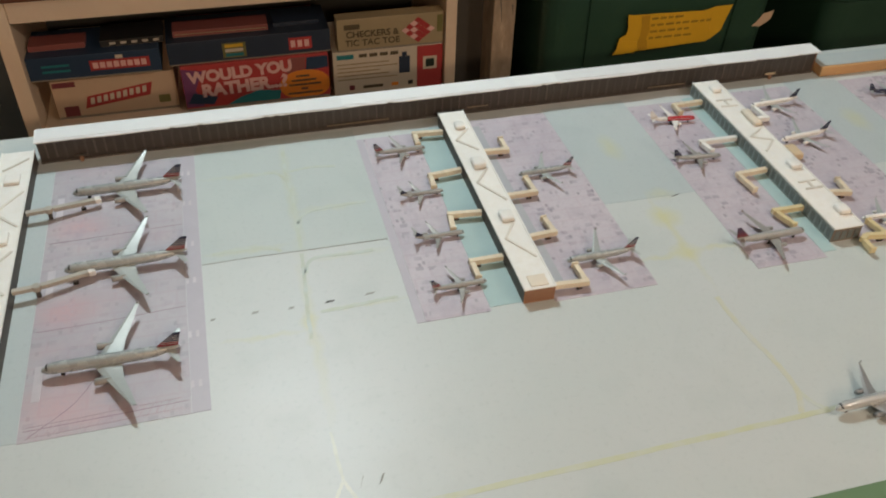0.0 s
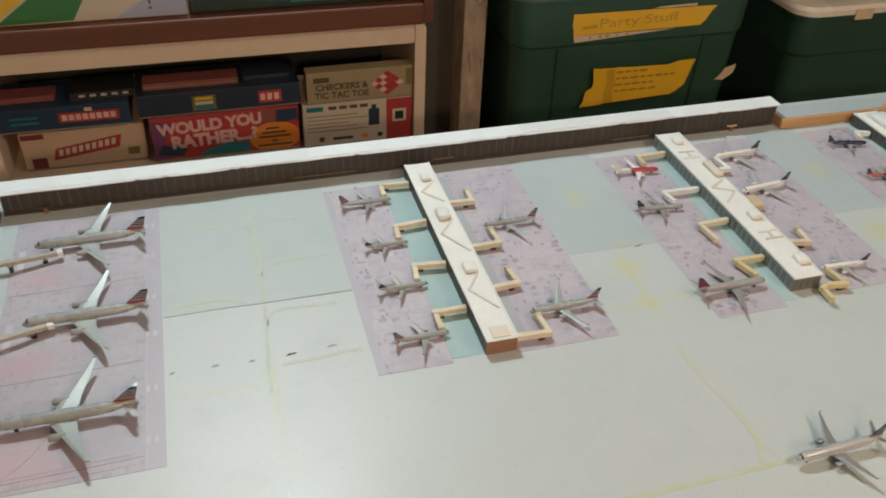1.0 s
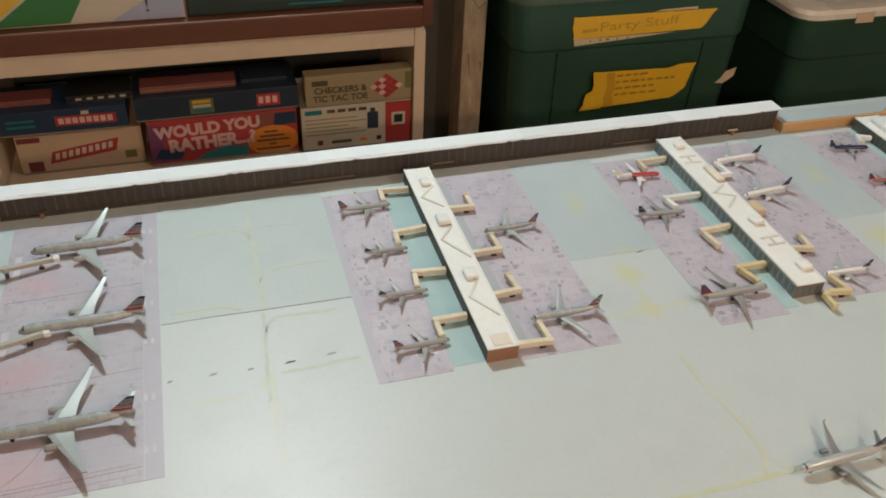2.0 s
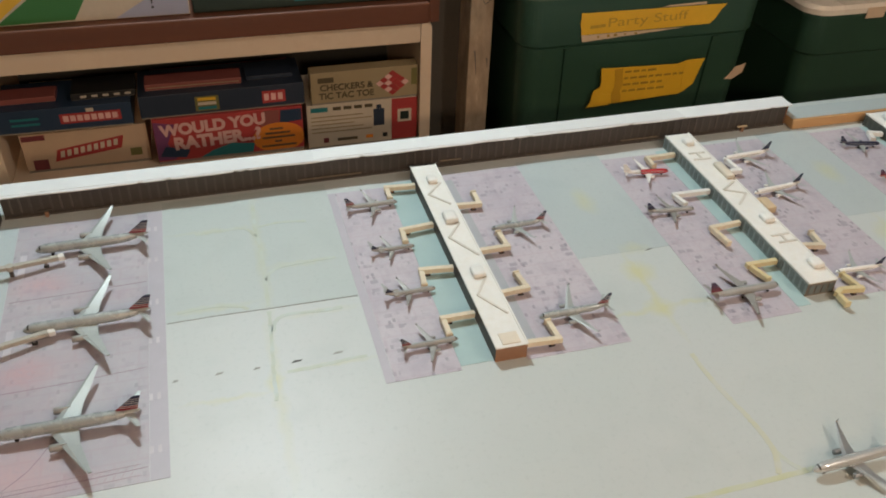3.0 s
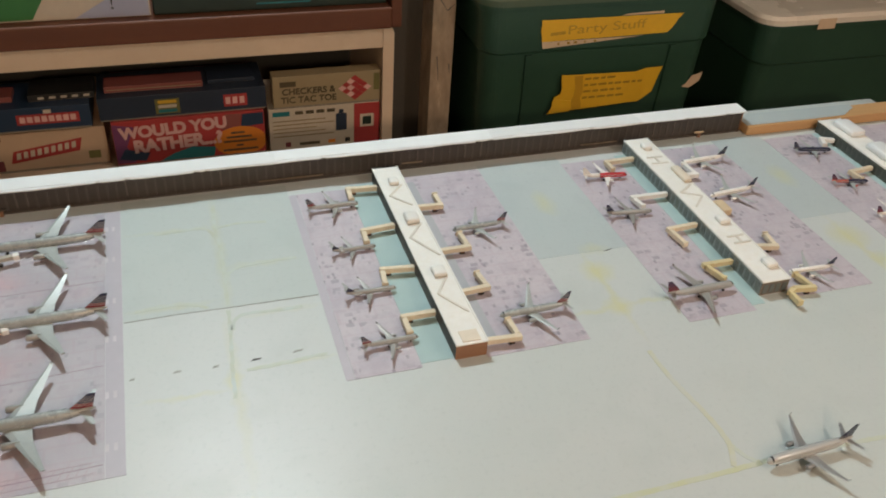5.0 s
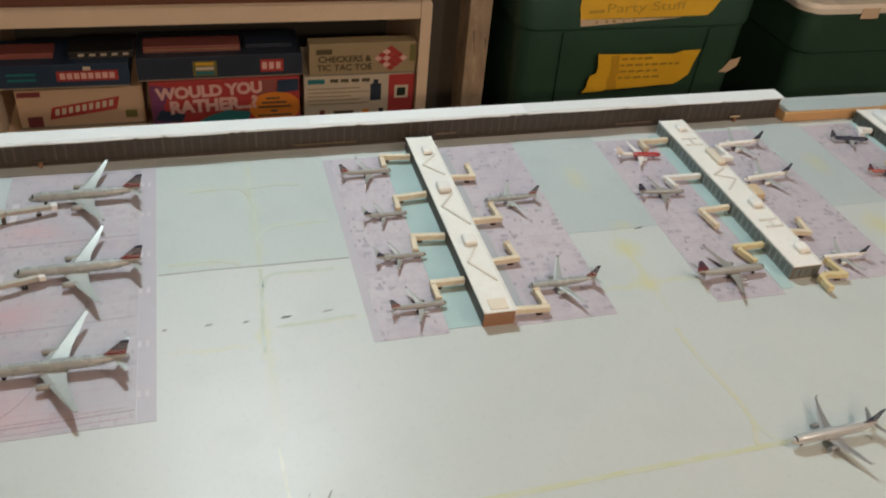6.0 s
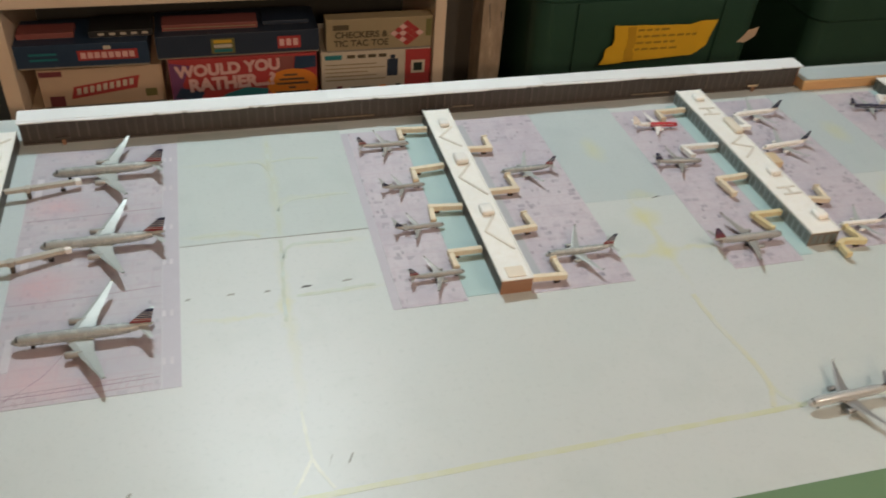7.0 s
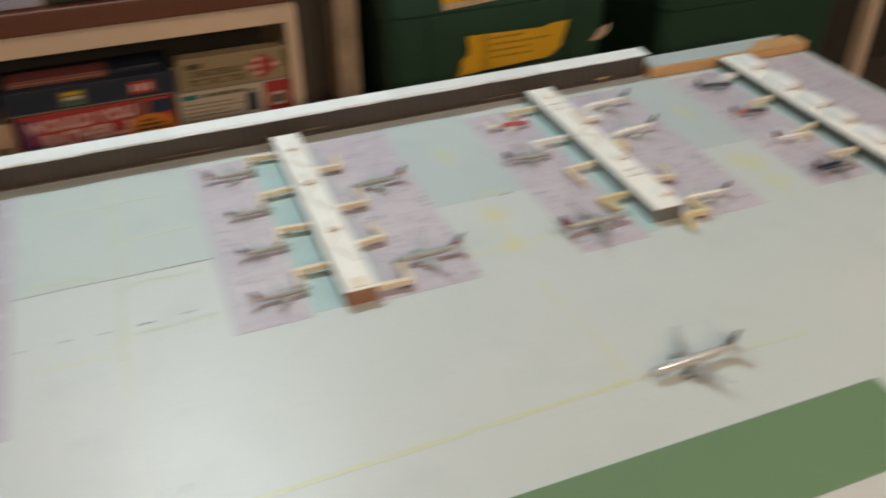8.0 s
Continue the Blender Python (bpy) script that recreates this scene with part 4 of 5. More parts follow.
WIDE = "large silver-grey model airliner with a striped fin on its gear"
# engines take a duller grey: under-wing shade put into their colour
aircraft(WIDE, (-0.638, 0.0015), (-0.467, 0.0008), M_silver, M_wing, M_fin, span=1.06, wide=True, engine=M_dullwing, group="wide model airliners")
aircraft(WIDE, (-0.624, 0.194), (-0.453, 0.1965), M_silver, M_wing, M_fin, span=1.04, wide=True, engine=M_dullwing, group="wide model airliners")
aircraft(WIDE, (-0.625, 0.3845), (-0.456, 0.387), M_silver, M_wing, M_fin, span=1.04, wide=True, engine=M_dullwing, group="wide model airliners")
NARROW = "small silver-grey model airliner with a striped fin at the pier"
JET = "small grey model regional jet with rear engines at the pier"
aircraft(NARROW, (-0.043, 0.4055), (-0.134, 0.405), M_dull, M_dullwing, M_fin, span=0.92)
aircraft(JET, (-0.044, 0.2765), (-0.117, 0.2755), M_dull, M_dullwing, M_fin_dark, span=0.86, rear=True, engine=M_dullwing)
aircraft(JET, (-0.040, 0.1635), (-0.119, 0.163), M_dull, M_dullwing, M_fin_dark, span=0.82, rear=True, engine=M_dullwing)
aircraft(NARROW, (-0.039, 0.0475), (-0.122, 0.0455), M_dull, M_dullwing, M_fin, span=0.94)
aircraft(NARROW, (0.091, 0.2895), (0.187, 0.2925), M_silver, M_wing, M_fin, span=0.96)
aircraft(NARROW, (0.089, 0.0595), (0.200, 0.0615), M_silver, M_wing, M_fin, span=0.98)
aircraft("small white model airliner with a bright red front at the pier", (0.474, 0.394), (0.386, 0.405), M_planewhite, M_planewhite, M_planewhite, span=0.96, engine=M_planewhite, front=M_red, cut=-0.12)
aircraft("small dull grey model airliner with a dark fin", (0.459, 0.269), (0.371, 0.277), M_dull, M_dullwing, M_fin_dark, span=0.95)
aircraft("small grey model airliner with a red and blue fin", (0.480, 0.044), (0.358, 0.043), M_dull, M_dullwing, M_fin_red, span=0.98)
WH = "small white model airliner with a dark fin at the pier"
aircraft(WH, (0.598, 0.408), (0.702, 0.415), M_planewhite, M_wing, M_fin_dark, span=0.98)
aircraft(WH, (0.591, 0.288), (0.692, 0.298), M_planewhite, M_wing, M_fin_dark, span=1.0)
aircraft(WH, (0.592, 0.053), (0.677, 0.050), M_planewhite, M_wing, M_fin_dark, span=1.0)
aircraft("small navy model airliner at the far pier", (0.945, 0.396), (0.863, 0.412), M_navy, M_wing, M_fin_dark, span=0.95, engine=M_navy)
aircraft("small faded red and navy model airliner at the far pier", (0.935, 0.272), (0.858, 0.286), M_salmon, M_wing, M_fin_red, span=0.95, front=M_navy, cut=-0.05)
aircraft("small white model airliner at the far pier", (0.950, 0.160), (0.862, 0.166), M_planewhite, M_planewhite, M_fin_red, span=0.95)
aircraft("small red and dark model airliner at the far pier", (0.952, 0.050), (0.846, 0.046), M_navy, M_dullwing, M_fin_red, span=0.95, front=M_dull)
aircraft("polished metal model airliner taxiing on the yellow line", (0.313, -0.284), (0.443, -0.2795), M_chrome, M_chromewing, M_fin_dark, span=0.86, rise=0.06, engine=M_steel)


# ---------- shelf with games ----------
SF = 0.900      # shelf front
shelf = thing("game_shelf", "cream painted wooden shelf unit filled with game boxes", "shelf", (0, 0, 0))
part("side_post", plate(bmesh.new(), [(0.1255, 0.0), (0.150, 0.0), (0.150, 0.862), (0.142, 0.880), (0.1255, 0.880)], SF, SF + 0.34), M_cream, shelf)
part("side_post", cube(-0.790, -0.758, SF, SF + 0.34, 0.0, 0.880, 0.003), M_cream, shelf)
part("top_rail", cube(-0.7575, 0.125, SF + 0.001, SF + 0.34, 0.829, 0.880, 0.003), M_cream, shelf)
part("shelf_board", cube(-0.7575, 0.125, SF + 0.001, SF + 0.34, 0.562, 0.584, 0.002), M_cream, shelf)
part("shelf_board", cube(-0.7575, 0.125, SF + 0.001, SF + 0.34, 0.10, 0.122, 0.002), M_cream, shelf)
part("back_panel", cube(-0.790, 0.156, SF + 0.341, SF + 0.347, 0.0, 0.880), M_back, shelf)
upper = thing("bookcase_top", "red-brown wooden shelf board resting on the cream shelf", "shelf", (0, 0, 0.8805))
part("board", cube(-0.95, 0.138, SF - 0.022, SF + 0.33, 0.0, 0.046, 0.004), M_brown, upper)
part("upright", cube(0.1385, 0.161, SF - 0.016, SF + 0.33, 0.0, 0.30, 0.003), M_brown, upper)


def game_box(label, x0, x1, z0, z1, y, material, depth=0.26):
    ob = thing("game_box", label, "board game", ((x0 + x1) / 2, y, z0), random.uniform(-0.6, 0.6), "boxed games on the shelf")
    w, h = (x1 - x0) / 2, z1 - z0
    part("tray", cube(-w + 0.0015, w - 0.0015, 0.0015, depth - 0.0015, 0, h * 0.3), BOX["greybox"], ob)
    part("lid", cube(-w, w, 0, depth, h * 0.06, h, 0.0012), material, ob)
    return ob, w, h


def patch(ob, name, x0, x1, z0, z1, material, lift=0.0008):
    return part(name, cube(x0, x1, -lift, -0.0001, z0, z1), material, ob)


b, w, h = game_box("dark blue board game box with a red title bar", -0.758, -0.494, 0.688, 0.741, 0.925, BOX["blue"], 0.13)
patch(b, "title_bar", -0.010, 0.110, 0.016, 0.038, BOX["red"])
for k in range(8):
    patch(b, "title_mark", -0.004 + k * 0.0138, 0.0065 + k * 0.0138, 0.0205, 0.0335, BOX["pink"], 0.0012)
patch(b, "crest", 0.043, 0.058, 0.039, 0.047, BOX["white"])
for k in range(2):
    patch(b, "print_bar", -0.105, -0.050, 0.018 + k * 0.012, 0.023 + k * 0.012, BOX["teal"])
b, w, h = game_box("cream board game box with a slanting red title", -0.728, -0.474, 0.5845, 0.676, 0.945, BOX["cream"])
bm = plate(bmesh.new(), [(-0.068, 0.022), (0.070, 0.040), (0.078, 0.070), (-0.060, 0.050)], -0.0008, -0.0001)
part("title_bar", bm, BOX["red"], b)
for k in range(9):
    x = -0.056 + k * 0.0138
    z = 0.031 + k * 0.00205
    part("title_mark", plate(bmesh.new(), [(x, z), (x + 0.0085, z + 0.001), (x + 0.0105, z + 0.016), (x + 0.002, z + 0.015)], -0.0013, -0.0009), BOX["white"], b)
patch(b, "corner_stamp", 0.086, 0.110, 0.018, 0.036, BOX["olive"])
patch(b, "corner_bar", -0.124, -0.078, 0.076, 0.088, BOX["maroon"])
patch(b, "corner_stamp", -0.112, -0.082, 0.006, 0.030, BOX["maroon"])
b, w, h = game_box("bright quiz game box with pink lettering and an orange badge", -0.459, -0.139, 0.5845, 0.694, 0.922, BOX["red"])
part("swirl", plate(bmesh.new(), [(-w + 0.001, 0.010), (-0.12, 0.010), (-0.135, 0.05), (-0.115, 0.095), (-w + 0.001, 0.104)], -0.0006, -0.0001), BOX["violet"], b)
part("swirl", plate(bmesh.new(), [(-0.07, 0.008), (0.045, 0.008), (0.050, 0.030), (0.0, 0.036), (-0.04, 0.024)], -0.0007, -0.0001), BOX["teal"], b)
part("swirl", plate(bmesh.new(), [(-0.155, 0.02), (-0.10, 0.012), (-0.09, 0.030), (-0.14, 0.044)], -0.0008, -0.0001), BOX["blue"], b)
part("swirl", plate(bmesh.new(), [(0.065, 0.070), (0.105, 0.060), (0.110, 0.105), (0.075, 0.106)], -0.0007, -0.0001), BOX["brick"], b)
part("swirl", plate(bmesh.new(), [(0.108, 0.072), (w - 0.002, 0.076), (w - 0.002, 0.104), (0.112, 0.104)], -0.00075, -0.0001), BOX["blue"], b)
oval = [(0.105 + math.cos(i / 24 * math.tau) * 0.058, 0.038 + math.sin(i / 24 * math.tau) * 0.037) for i in range(24)]
oval = [(min(x, w - 0.0005), max(z, 0.008)) for x, z in oval]
bm = bmesh.new()
part("badge", plate(bm, oval, -0.0014, -0.0001), BOX["orange"], b, "orange oval badge")
for k, (a0, a1) in enumerate(((0.085, 0.115), (0.075, 0.130), (0.068, 0.140), (0.095, 0.110), (0.065, 0.142))):
    patch(b, "print_bar", a0, a1, 0.058 - k * 0.0105, 0.0625 - k * 0.0105, BOX["darktext"], 0.0018)
lettering("WOULD YOU", 0.036, (-0.034, -0.0016, 0.084), BOX["pink"], b, -2, 0.05)
lettering("RATHER...?", 0.040, (-0.028, -0.0020, 0.050), BOX["pink"], b, -2, 0.05)
b, w, h = game_box("flat dark blue board game box with printed patches", -0.478, -0.131, 0.6955, 0.748, 0.926, BOX["navy"], 0.13)
patch(b, "print_panel", -0.060, -0.010, 0.008, 0.042, BOX["olive"])
for k in range(3):
    patch(b, "print_bar", -0.054, -0.016, 0.011 + k * 0.0105, 0.018 + k * 0.0105, (BOX["teal"], BOX["white"], BOX["yellow"])[k], 0.0012)
patch(b, "print_panel", 0.082, 0.132, 0.012, 0.040, BOX["red"])
for k in range(3):
    patch(b, "print_mark", 0.086 + k * 0.015, 0.096 + k * 0.015, 0.018, 0.034, BOX["pink"], 0.0012)
b, w, h = game_box("thin brick-red game box lying on the pile", -0.462, -0.262, 0.7485, 0.763, 0.948, BOX["brick"], 0.05)
patch(b, "edge_line", -0.096, 0.096, 0.006, 0.0078, BOX["tan"])
b, w, h = game_box("flat dark game box lying on the blue box", -0.250, -0.150, 0.7485, 0.757, 0.96, BOX["navy"], 0.07)
b, w, h = game_box("black game box with white dots on the pile", -0.61, -0.482, 0.7415, 0.756, 0.95, BOX["black"], 0.08)
for k in range(5):
    patch(b, "dot", -0.045 + k * 0.022, -0.033 + k * 0.022, 0.005, 0.010, BOX["white"])
b, w, h = game_box("faded brown game box at the pile's end", -0.752, -0.64, 0.7415, 0.754, 0.955, BOX["brick"], 0.05)
b, w, h = game_box("white electronic game box with a red end panel", -0.130, 0.1225, 0.5845, 0.697, 0.912, BOX["white"], 0.16)
patch(b, "end_panel", 0.066, w - 0.0004, 0.008, 0.111, BOX["red"])
patch(b, "picture_frame", 0.080, 0.112, 0.052, 0.084, BOX["white"], 0.0014)
patch(b, "picture", 0.086, 0.106, 0.058, 0.078, BOX["darkgreen"], 0.0018)
patch(b, "bottle_print", 0.024, 0.049, 0.048, 0.090, BOX["navy"])
patch(b, "bottle_print", 0.031, 0.042, 0.0905, 0.100, BOX["navy"])
patch(b, "title_plate", -0.118, -0.080, 0.094, 0.105, BOX["teal"])
for k in range(5):
    patch(b, "print_bar", -0.118, 0.020 - (k % 3) * 0.02, 0.042 + k * 0.0095, 0.0446 + k * 0.0095, BOX["tan"])
for k in range(4):
    patch(b, "print_mark", -0.068 + k * 0.024, -0.05 + k * 0.024, 0.096, 0.104, BOX["darktext"])
patch(b, "print_mark", -0.092, -0.080, 0.016, 0.028, BOX["maroon"])
patch(b, "print_bar", -0.060, -0.014, 0.018, 0.025, BOX["darktext"])
patch(b, "print_mark", 0.006, 0.022, 0.018, 0.026, BOX["orange"])
patch(b, "print_mark", 0.045, 0.056, 0.017, 0.027, BOX["black"])
b, w, h = game_box("tan checkers game box with a red chequered diamond", -0.118, 0.1225, 0.6975, 0.774, 0.910, BOX["tan"], 0.035)
lettering("CHECKERS &", 0.0205, (-0.042, -0.0012, 0.040), BOX["darktext"], b, 0, 0.02)
lettering("TIC TAC TOE", 0.0205, (-0.042, -0.0012, 0.020), BOX["darktext"], b, 0, 0.02)
patch(b, "print_bar", -0.105, -0.070, 0.052, 0.064, BOX["darktext"])
me_sq = mesh_of("square", plate(bmesh.new(), [(-0.0092, 0), (0, -0.0072), (0.0092, 0), (0, 0.0072)], -0.0010, -0.0001), BOX["red"])
me_sq2 = mesh_of("square", plate(bmesh.new(), [(-0.0092, 0), (0, -0.0072), (0.0092, 0), (0, 0.0072)], -0.0009, -0.0001), BOX["pink"])
for i in range(4):
    for j in range(4):
        piece("square", me_sq if (i + j) % 2 == 0 or i == j + 1 else me_sq2, b, (0.062 + (i - j) * 0.0096, 0, 0.016 + (i + j) * 0.0076))
patch(b, "edge_mark", 0.105, 0.118, 0.030, 0.070, BOX["olive"])

# boxes on the upper board
ZB = 0.8805 + 0.0465
b = thing("flat_box", "white printed box with green, yellow and blue areas", "board game", (-0.60, 0.905, ZB))
part("box_body", cube(-0.25, 0.254, 0, 0.25, 0, 0.085, 0.002), BOX["white"], b)
part("print_area", plate(bmesh.new(), [(-0.10, 0.002), (0.040, 0.004), (0.075, 0.060), (-0.02, 0.060)], -0.0008, -0.0001), BOX["green"], b)
part("print_area", plate(bmesh.new(), [(-0.14, 0.002), (-0.105, 0.002), (-0.03, 0.060), (-0.06, 0.062)], -0.0009, -0.0001), BOX["yellow"], b)
part("print_area", plate(bmesh.new(), [(0.115, 0.002), (0.252, 0.002), (0.252, 0.055), (0.19, 0.045)], -0.0008, -0.0001), BOX["paleblue"], b)
lettering("!", 0.042, (0.185, -0.0014, 0.030), BOX["black"], b)
b = thing("flat_box", "dark green flat box on the red-brown board", "board game", (-0.09, 0.905, ZB))
part("box_body", cube(-0.25, 0.222, 0, 0.25, 0, 0.085, 0.003), BOX["darkgreen"], b)
part("edge_line", cube(-0.05, 0.06, -0.0007, -0.0001, 0.012, 0.015), BOX["teal"], b)
part("edge_line", cube(-0.245, 0.22, -0.0007, -0.0001, 0.050, 0.053), BOX["teal"], b)

# ---------- stud and post ----------
stud = setting("wall_stud", cube(0.236, 0.288, 0.900, 0.989, 0, 1.25, 0.003), M_stud, "weathered wooden wall stud with dark streaks", "stud")
# added panel: its dark colour replaces shade on the stud's deep side
setting("side_panel", cube(0.246, 0.30, 0.9895, Y1, 0, 1.25), M_dark, "dark panel standing in for the stud's shaded side", "panel")
# unseen wall, added to keep the KEY lamp off the right tote
setting("partition_wall", cube(0.246, 0.30, 1.165, Y1, 1.2505, Z1), M_dark, "unseen dark wall added to shade the totes", "wall")
setting("back_panel_strip", cube(0.166, 0.2385, 0.975, 0.9885, 0, 1.25), M_panel, "grey-brown wall panel between shelf and stud", "panel")
setting("wooden_post", cube(1.83, 1.87, 0.90, 0.94, 0, Z1, 0.002), M_cream, "pale wooden post beyond the table", "post")


for k, (x0, z0, x1, z1) in enumerate(((0.252, 0.93, 0.268, 0.905), (0.268, 0.905, 0.284, 0.918), (0.272, 0.96, 0.283, 0.93), (0.250, 0.80, 0.256, 0.74), (0.279, 0.78, 0.282, 0.755))):
    dx, dz = x1 - x0, z1 - z0
    n = math.hypot(dx, dz)
    ox, oz = -dz / n * 0.0012, dx / n * 0.0012
    mark = part("scribble", plate(bmesh.new(), [(x0 - ox, z0 - oz), (x1 - ox * 0.4, z1 - oz * 0.4), (x1 + ox * 0.4, z1 + oz * 0.4), (x0 + ox, z0 + oz)], 0.8993, 0.8998), M_mark, stud)


# ---------- storage totes ----------
def rrect(w, d, r, z, n=10):
    pts = []
    for cx, cy, a0 in ((w - r, d - r, 0), (-w + r, d - r, 90), (-w + r, -d + r, 180), (w - r, -d + r, 270)):
        for i in range(n):
            a = radians(a0 + 90 * i / (n - 1))
            pts.append((cx + math.cos(a) * r, cy + math.sin(a) * r, z))
    return pts


def tote(label, x, y, z, lid_mat, w=0.291, d=0.20, h=0.43, ribs=(-0.62, 0.62)):
    """A tapered storage tote with a stepped collar, side ribs, recessed front panel and a rimmed lid."""
    ob = thing("storage_tote", label, "storage tote", (x, y, z), 0.0, "green storage totes")
    body = loft(bmesh.new(), [rrect(w * 0.93, d * 0.93, 0.04, 0), rrect(w * 0.935, d * 0.94, 0.045, 0.01), rrect(w * 0.968, d * 0.975, 0.045, h * 0.74),
                              rrect(w * 0.985, d * 0.992, 0.045, h * 0.755), rrect(w * 0.995, d, 0.045, h * 0.97), rrect(w * 0.995, d, 0.045, h)])
    part("body", body, M_tote, ob, "dark green plastic body")
    part("collar", loft(bmesh.new(), [rrect(w * 1.02, d * 1.02, 0.05, h - 0.012), rrect(w * 1.025, d * 1.025, 0.05, h - 0.002)]), M_tote, ob)
    lid = loft(bmesh.new(), [rrect(w * 1.04, d * 1.035, 0.055, h - 0.0015), rrect(w * 1.05, d * 1.045, 0.055, h + 0.012), rrect(w * 1.035, d * 1.03, 0.052, h + 0.022),
                             rrect(w * 0.95, d * 0.93, 0.045, h + 0.024), rrect(w * 0.93, d * 0.90, 0.04, h + 0.016)])
    part("lid", lid, lid_mat, ob)
    for rx in ribs:
        bm = bmesh.new()
        loft(bm, [[(w * rx * 0.955 - 0.007, -d * 0.945 - 0.005, 0.03), (w * rx * 0.955 + 0.007, -d * 0.945 - 0.005, 0.03), (w * rx * 0.955 + 0.009, -d * 0.93, 0.03), (w * rx * 0.955 - 0.009, -d * 0.93, 0.03)],
                  [(w * rx - 0.007, -d * 0.974 - 0.005, h * 0.735), (w * rx + 0.007, -d * 0.974 - 0.005, h * 0.735), (w * rx + 0.009, -d * 0.955, h * 0.735), (w * rx - 0.009, -d * 0.955, h * 0.735)]])
        part("rib", bm, M_tote, ob)
    return ob


ZT = 0.512
tote("dark green plastic tote under another tote", 0.609, 0.998, 0.0, M_tote_lid, h=0.485)
tote("dark green plastic tote under another tote", 1.33, 0.998, 0.0, M_tote_lid, h=0.425)
t1 = tote("dark green plastic tote with yellow tape labels and grey-green lid", 0.609, 0.998, ZT, M_tote_lid, h=0.435)
t2 = tote("dark green plastic tote with an off-white lid", 1.33, 0.998, 0.452, M_lid_white, h=0.410, ribs=())
part("lid_tape", cube(-0.155, -0.105, -0.2105, -0.2096, 0.397, 0.423), M_tape_pale, t2, "strip of masking tape")


def jagged(pts, seed, amount=0.003, step=0.012):
    """An outline whose ends are torn."""
    rnd = random.Random(seed)
    out = []
    for (x0, z0), (x1, z1) in zip(pts, pts[1:] + pts[:1]):
        n = max(int(math.hypot(x1 - x0, z1 - z0) / step), 1)
        tear = amount if abs(x1 - x0) < abs(z1 - z0) * 1.5 else amount * 0.18
        for i in range(n):
            s = i / n
            out.append((x0 + (x1 - x0) * s + rnd.uniform(-tear, tear), z0 + (z1 - z0) * s + rnd.uniform(-tear, tear) * 0.5))
    return out


FX, FY = 0.609, 0.998


def tape(name, label, pts, seed, material, y):
    pts = [(x - FX, z - ZT) for x, z in pts]
    return part(name, plate(bmesh.new(), jagged(pts, seed), y - FY - 0.0006, y - FY), material, t1, label)


YA, YB = 0.7965, 0.7945
tape("tape_label", "yellow tape label with faded handwriting", [(0.454, 0.862), (0.765, 0.865), (0.797, 0.909), (0.446, 0.911)], 1, M_tape, YA)
tape("tape_strip", "pale torn masking tape", [(0.457, 0.846), (0.60, 0.855), (0.70, 0.8615), (0.454, 0.8615)], 2, M_tape_pale, YA)
tape("tape_label", "yellow tape label with small writing", [(0.492, 0.690), (0.60, 0.694), (0.72, 0.700), (0.752, 0.722), (0.758, 0.745), (0.768, 0.784), (0.725, 0.783), (0.70, 0.776), (0.515, 0.781), (0.515, 0.735), (0.500, 0.728)], 3, M_tape, 0.7985 - 0.006)
tape("tape_scrap", "torn pale tape scrap at the tote corner", [(0.842, 0.719), (0.866, 0.716), (0.887, 0.733), (0.892, 0.755), (0.866, 0.746)], 4, M_tape_pale, 0.806)
# darker strip: the fold's shadow is put into the tape colour
tape("tape_fold", "tape fold with its shadow in the colour", [(0.549, 0.693), (0.570, 0.694), (0.566, 0.777), (0.548, 0.777)], 5, M_tape_shade, 0.7917)
tape("tape_end", "torn end of yellow tape", [(0.722, 0.712), (0.755, 0.722), (0.758, 0.745), (0.769, 0.784), (0.728, 0.784), (0.718, 0.768)], 6, M_tape, 0.7917)
tape("tape_end", "torn end of yellow tape", [(0.488, 0.688), (0.545, 0.690), (0.545, 0.716), (0.501, 0.722)], 7, M_tape, 0.7917)
tape("tape_strip", "pale torn masking tape", [(0.640, 0.9115), (0.748, 0.9115), (0.745, 0.917), (0.655, 0.915)], 8, M_tape_pale, YA)
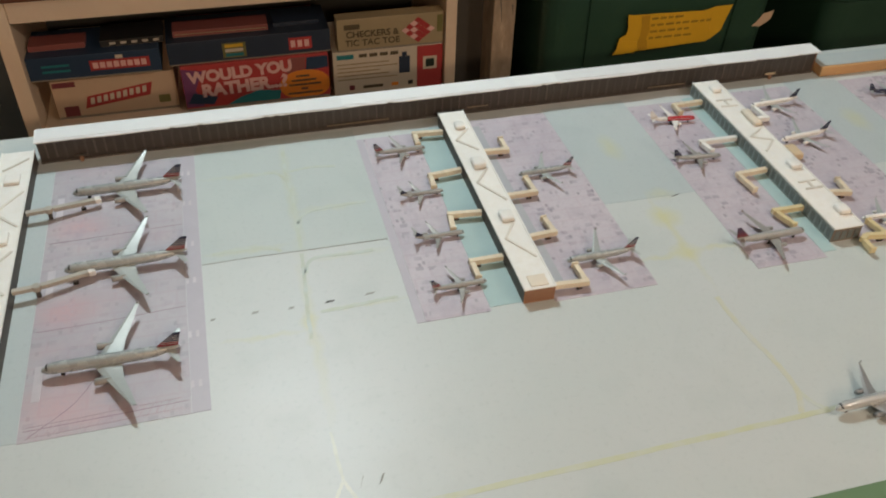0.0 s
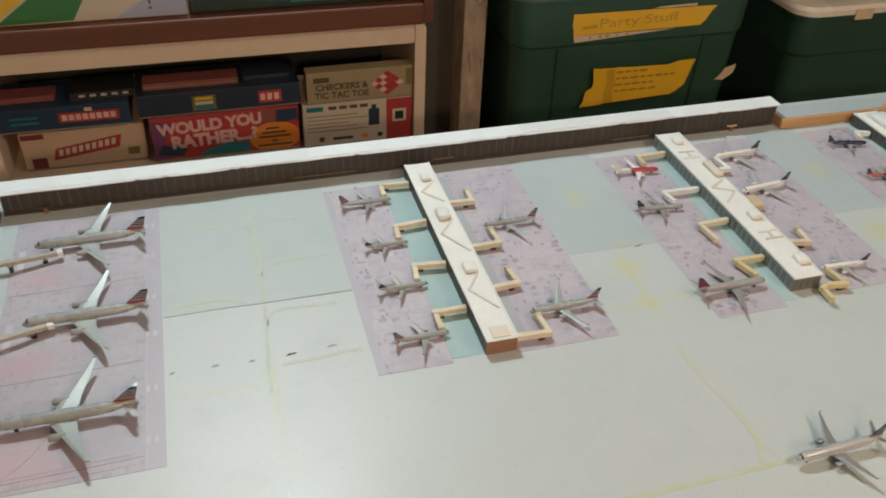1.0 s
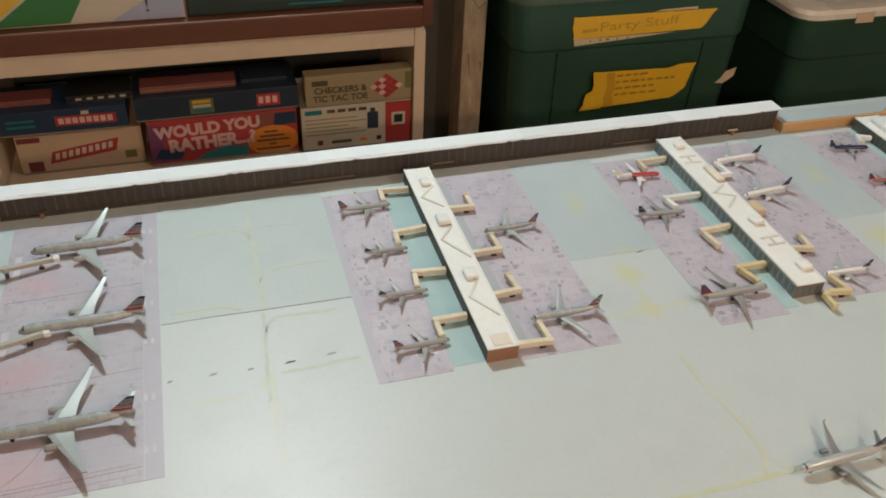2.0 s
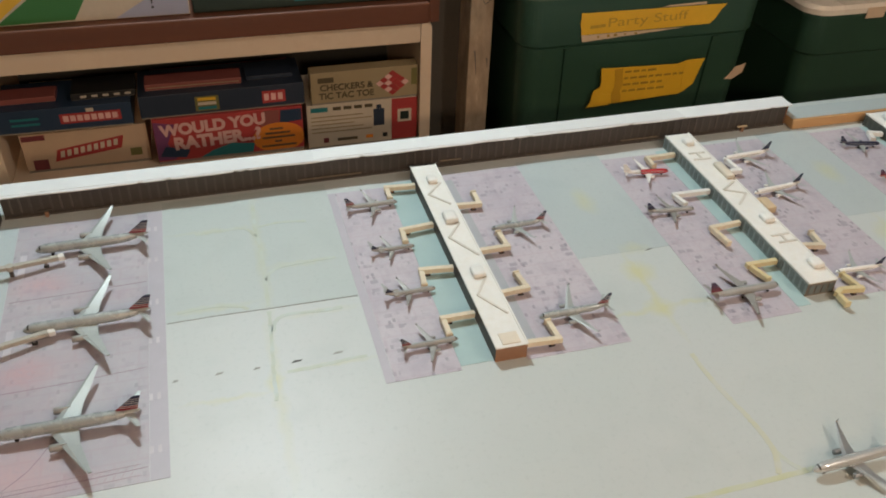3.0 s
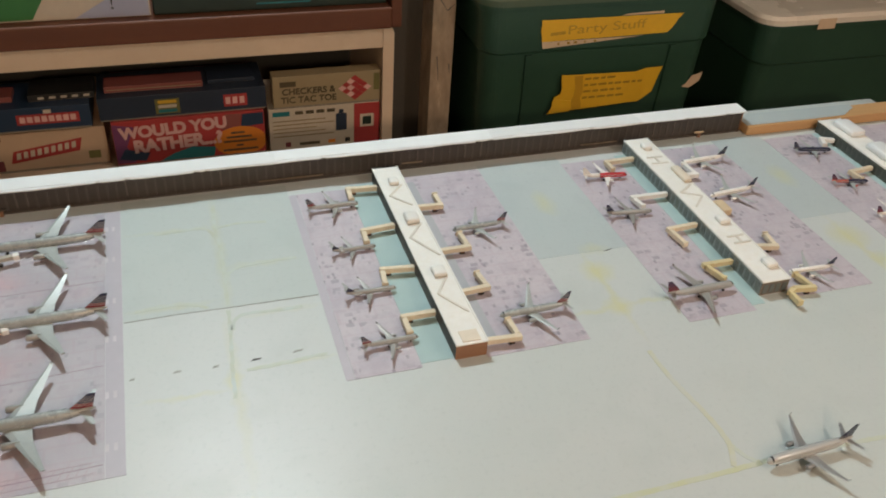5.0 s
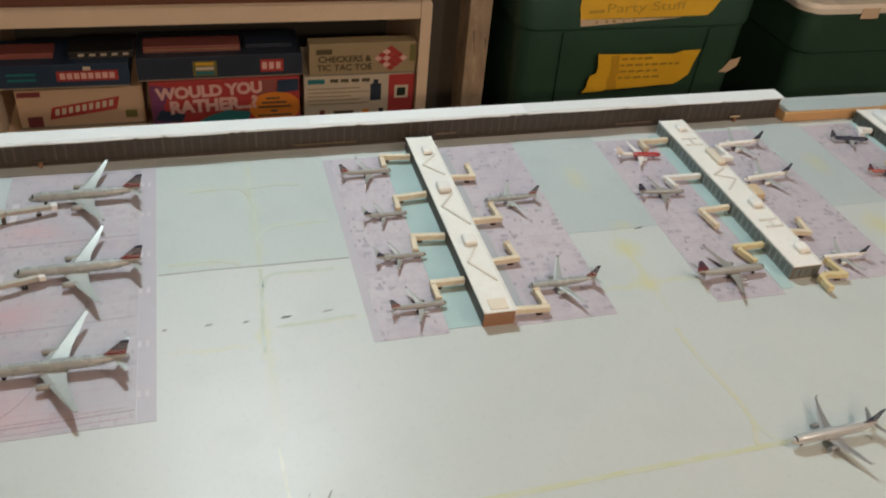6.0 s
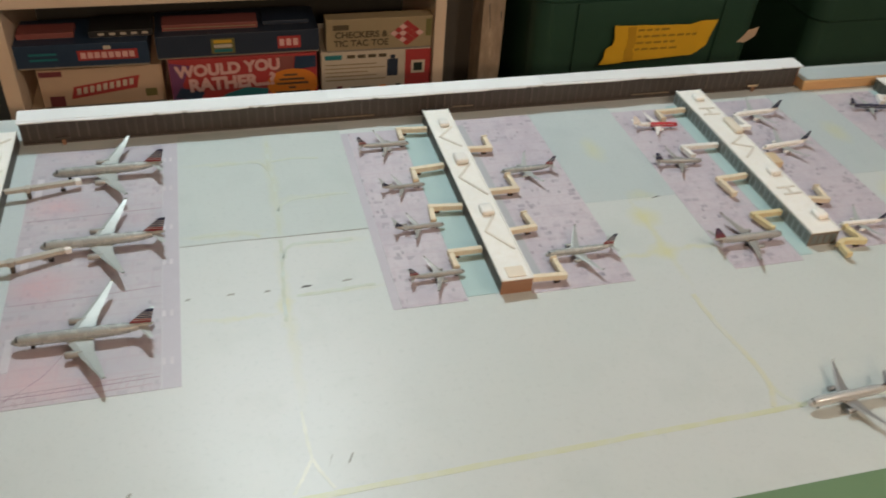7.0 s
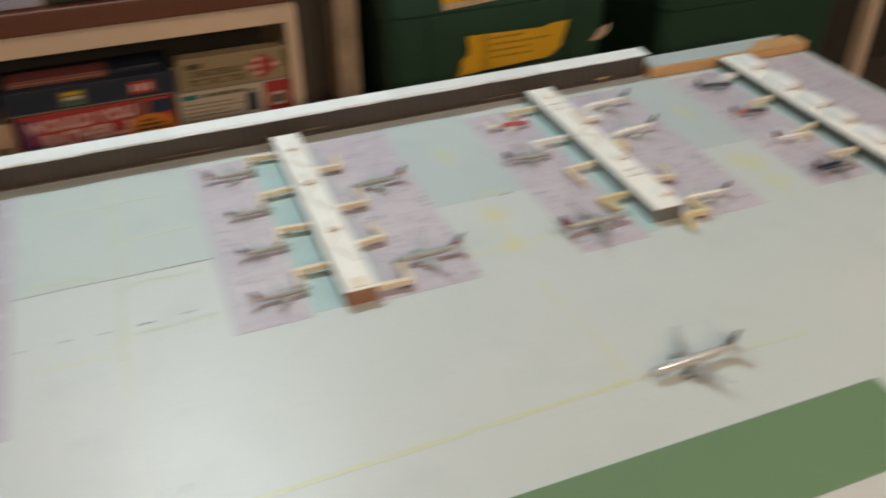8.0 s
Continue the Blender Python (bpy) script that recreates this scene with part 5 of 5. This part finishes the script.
for k, x in enumerate((0.492, 0.515, 0.531, 0.556, 0.580)):
    part("handwriting_bar", plate(bmesh.new(), [(x - FX, 0.853 + 0.0005 * k - ZT), (x + 0.004 + 0.002 * (k % 3) - FX, 0.853 + 0.0005 * k - ZT), (x + 0.004 + 0.002 * (k % 3) - FX, 0.859 - ZT), (x - FX, 0.859 - ZT)], YA - FY - 0.0010, YA - FY - 0.00065), M_ink, t1)
rnd = random.Random(9)
hand = lettering("Party Stuff", 0.040, (0.607 - FX, YA - FY - 0.0012, 0.8875 - ZT), M_ink_pale, t1, -1.5, -0.004)
hand.scale = (1.15, 0.72, 1)
part("handwriting_bar", plate(bmesh.new(), [(0.472 - FX, 0.875 - ZT), (0.508 - FX, 0.877 - ZT), (0.507 - FX, 0.884 - ZT), (0.473 - FX, 0.882 - ZT)], YA - FY - 0.0010, YA - FY - 0.00065), M_ink_pale, t1)
for k, (x0, x1) in enumerate(((0.572, 0.640), (0.572, 0.715), (0.572, 0.660), (0.572, 0.672))):
    z = 0.765 - k * 0.0155
    x = x0
    while x < x1:
        wd = rnd.uniform(0.010, 0.022)
        part("writing_bar", plate(bmesh.new(), [(x - FX, z - ZT), (x + wd - FX, z + 0.0005 - ZT), (x + wd - FX, z + 0.0055 - ZT), (x - FX, z + 0.005 - ZT)], 0.7925 - FY - 0.0010, 0.7925 - FY - 0.00065), M_ink, t1)
        x += wd + 0.005


# ---------- ceiling lamps ----------
def ceiling_bulb(label, place):
    """A ceiling rose with a cord down to the bulb's socket."""
    ob = thing("ceiling_lamp", label, "ceiling lamp", (place[0], place[1], Z1))
    drop = Z1 - place[2]

    def turned(profile):
        return loft(bmesh.new(), [[(math.cos(a) * k, math.sin(a) * k, z) for a in (i / 16 * math.tau for i in range(16))] for k, z in profile])
    part("ceiling_rose", turned(((0.05, 0.0), (0.05, -0.008), (0.03, -0.014))), M_white, ob)
    part("cord", turned(((0.004, -0.0142), (0.004, -max(drop - 0.19, 0.015)))), M_black, ob)
    top = max(drop - 0.1895, 0.0155)
    part("socket", turned(((0.012, -top), (0.022, -top - 0.02), (0.022, -top - 0.05))), M_white, ob)
    return ob


ceiling_bulb("bare bulb in a white ceiling socket", KEY)
ceiling_bulb("unseen warm bulb in a white ceiling socket", FILL)
# this fixture is made up to carry the added FAR lamp
ceiling_bulb("unseen warm bulb in a white ceiling socket", FAR)
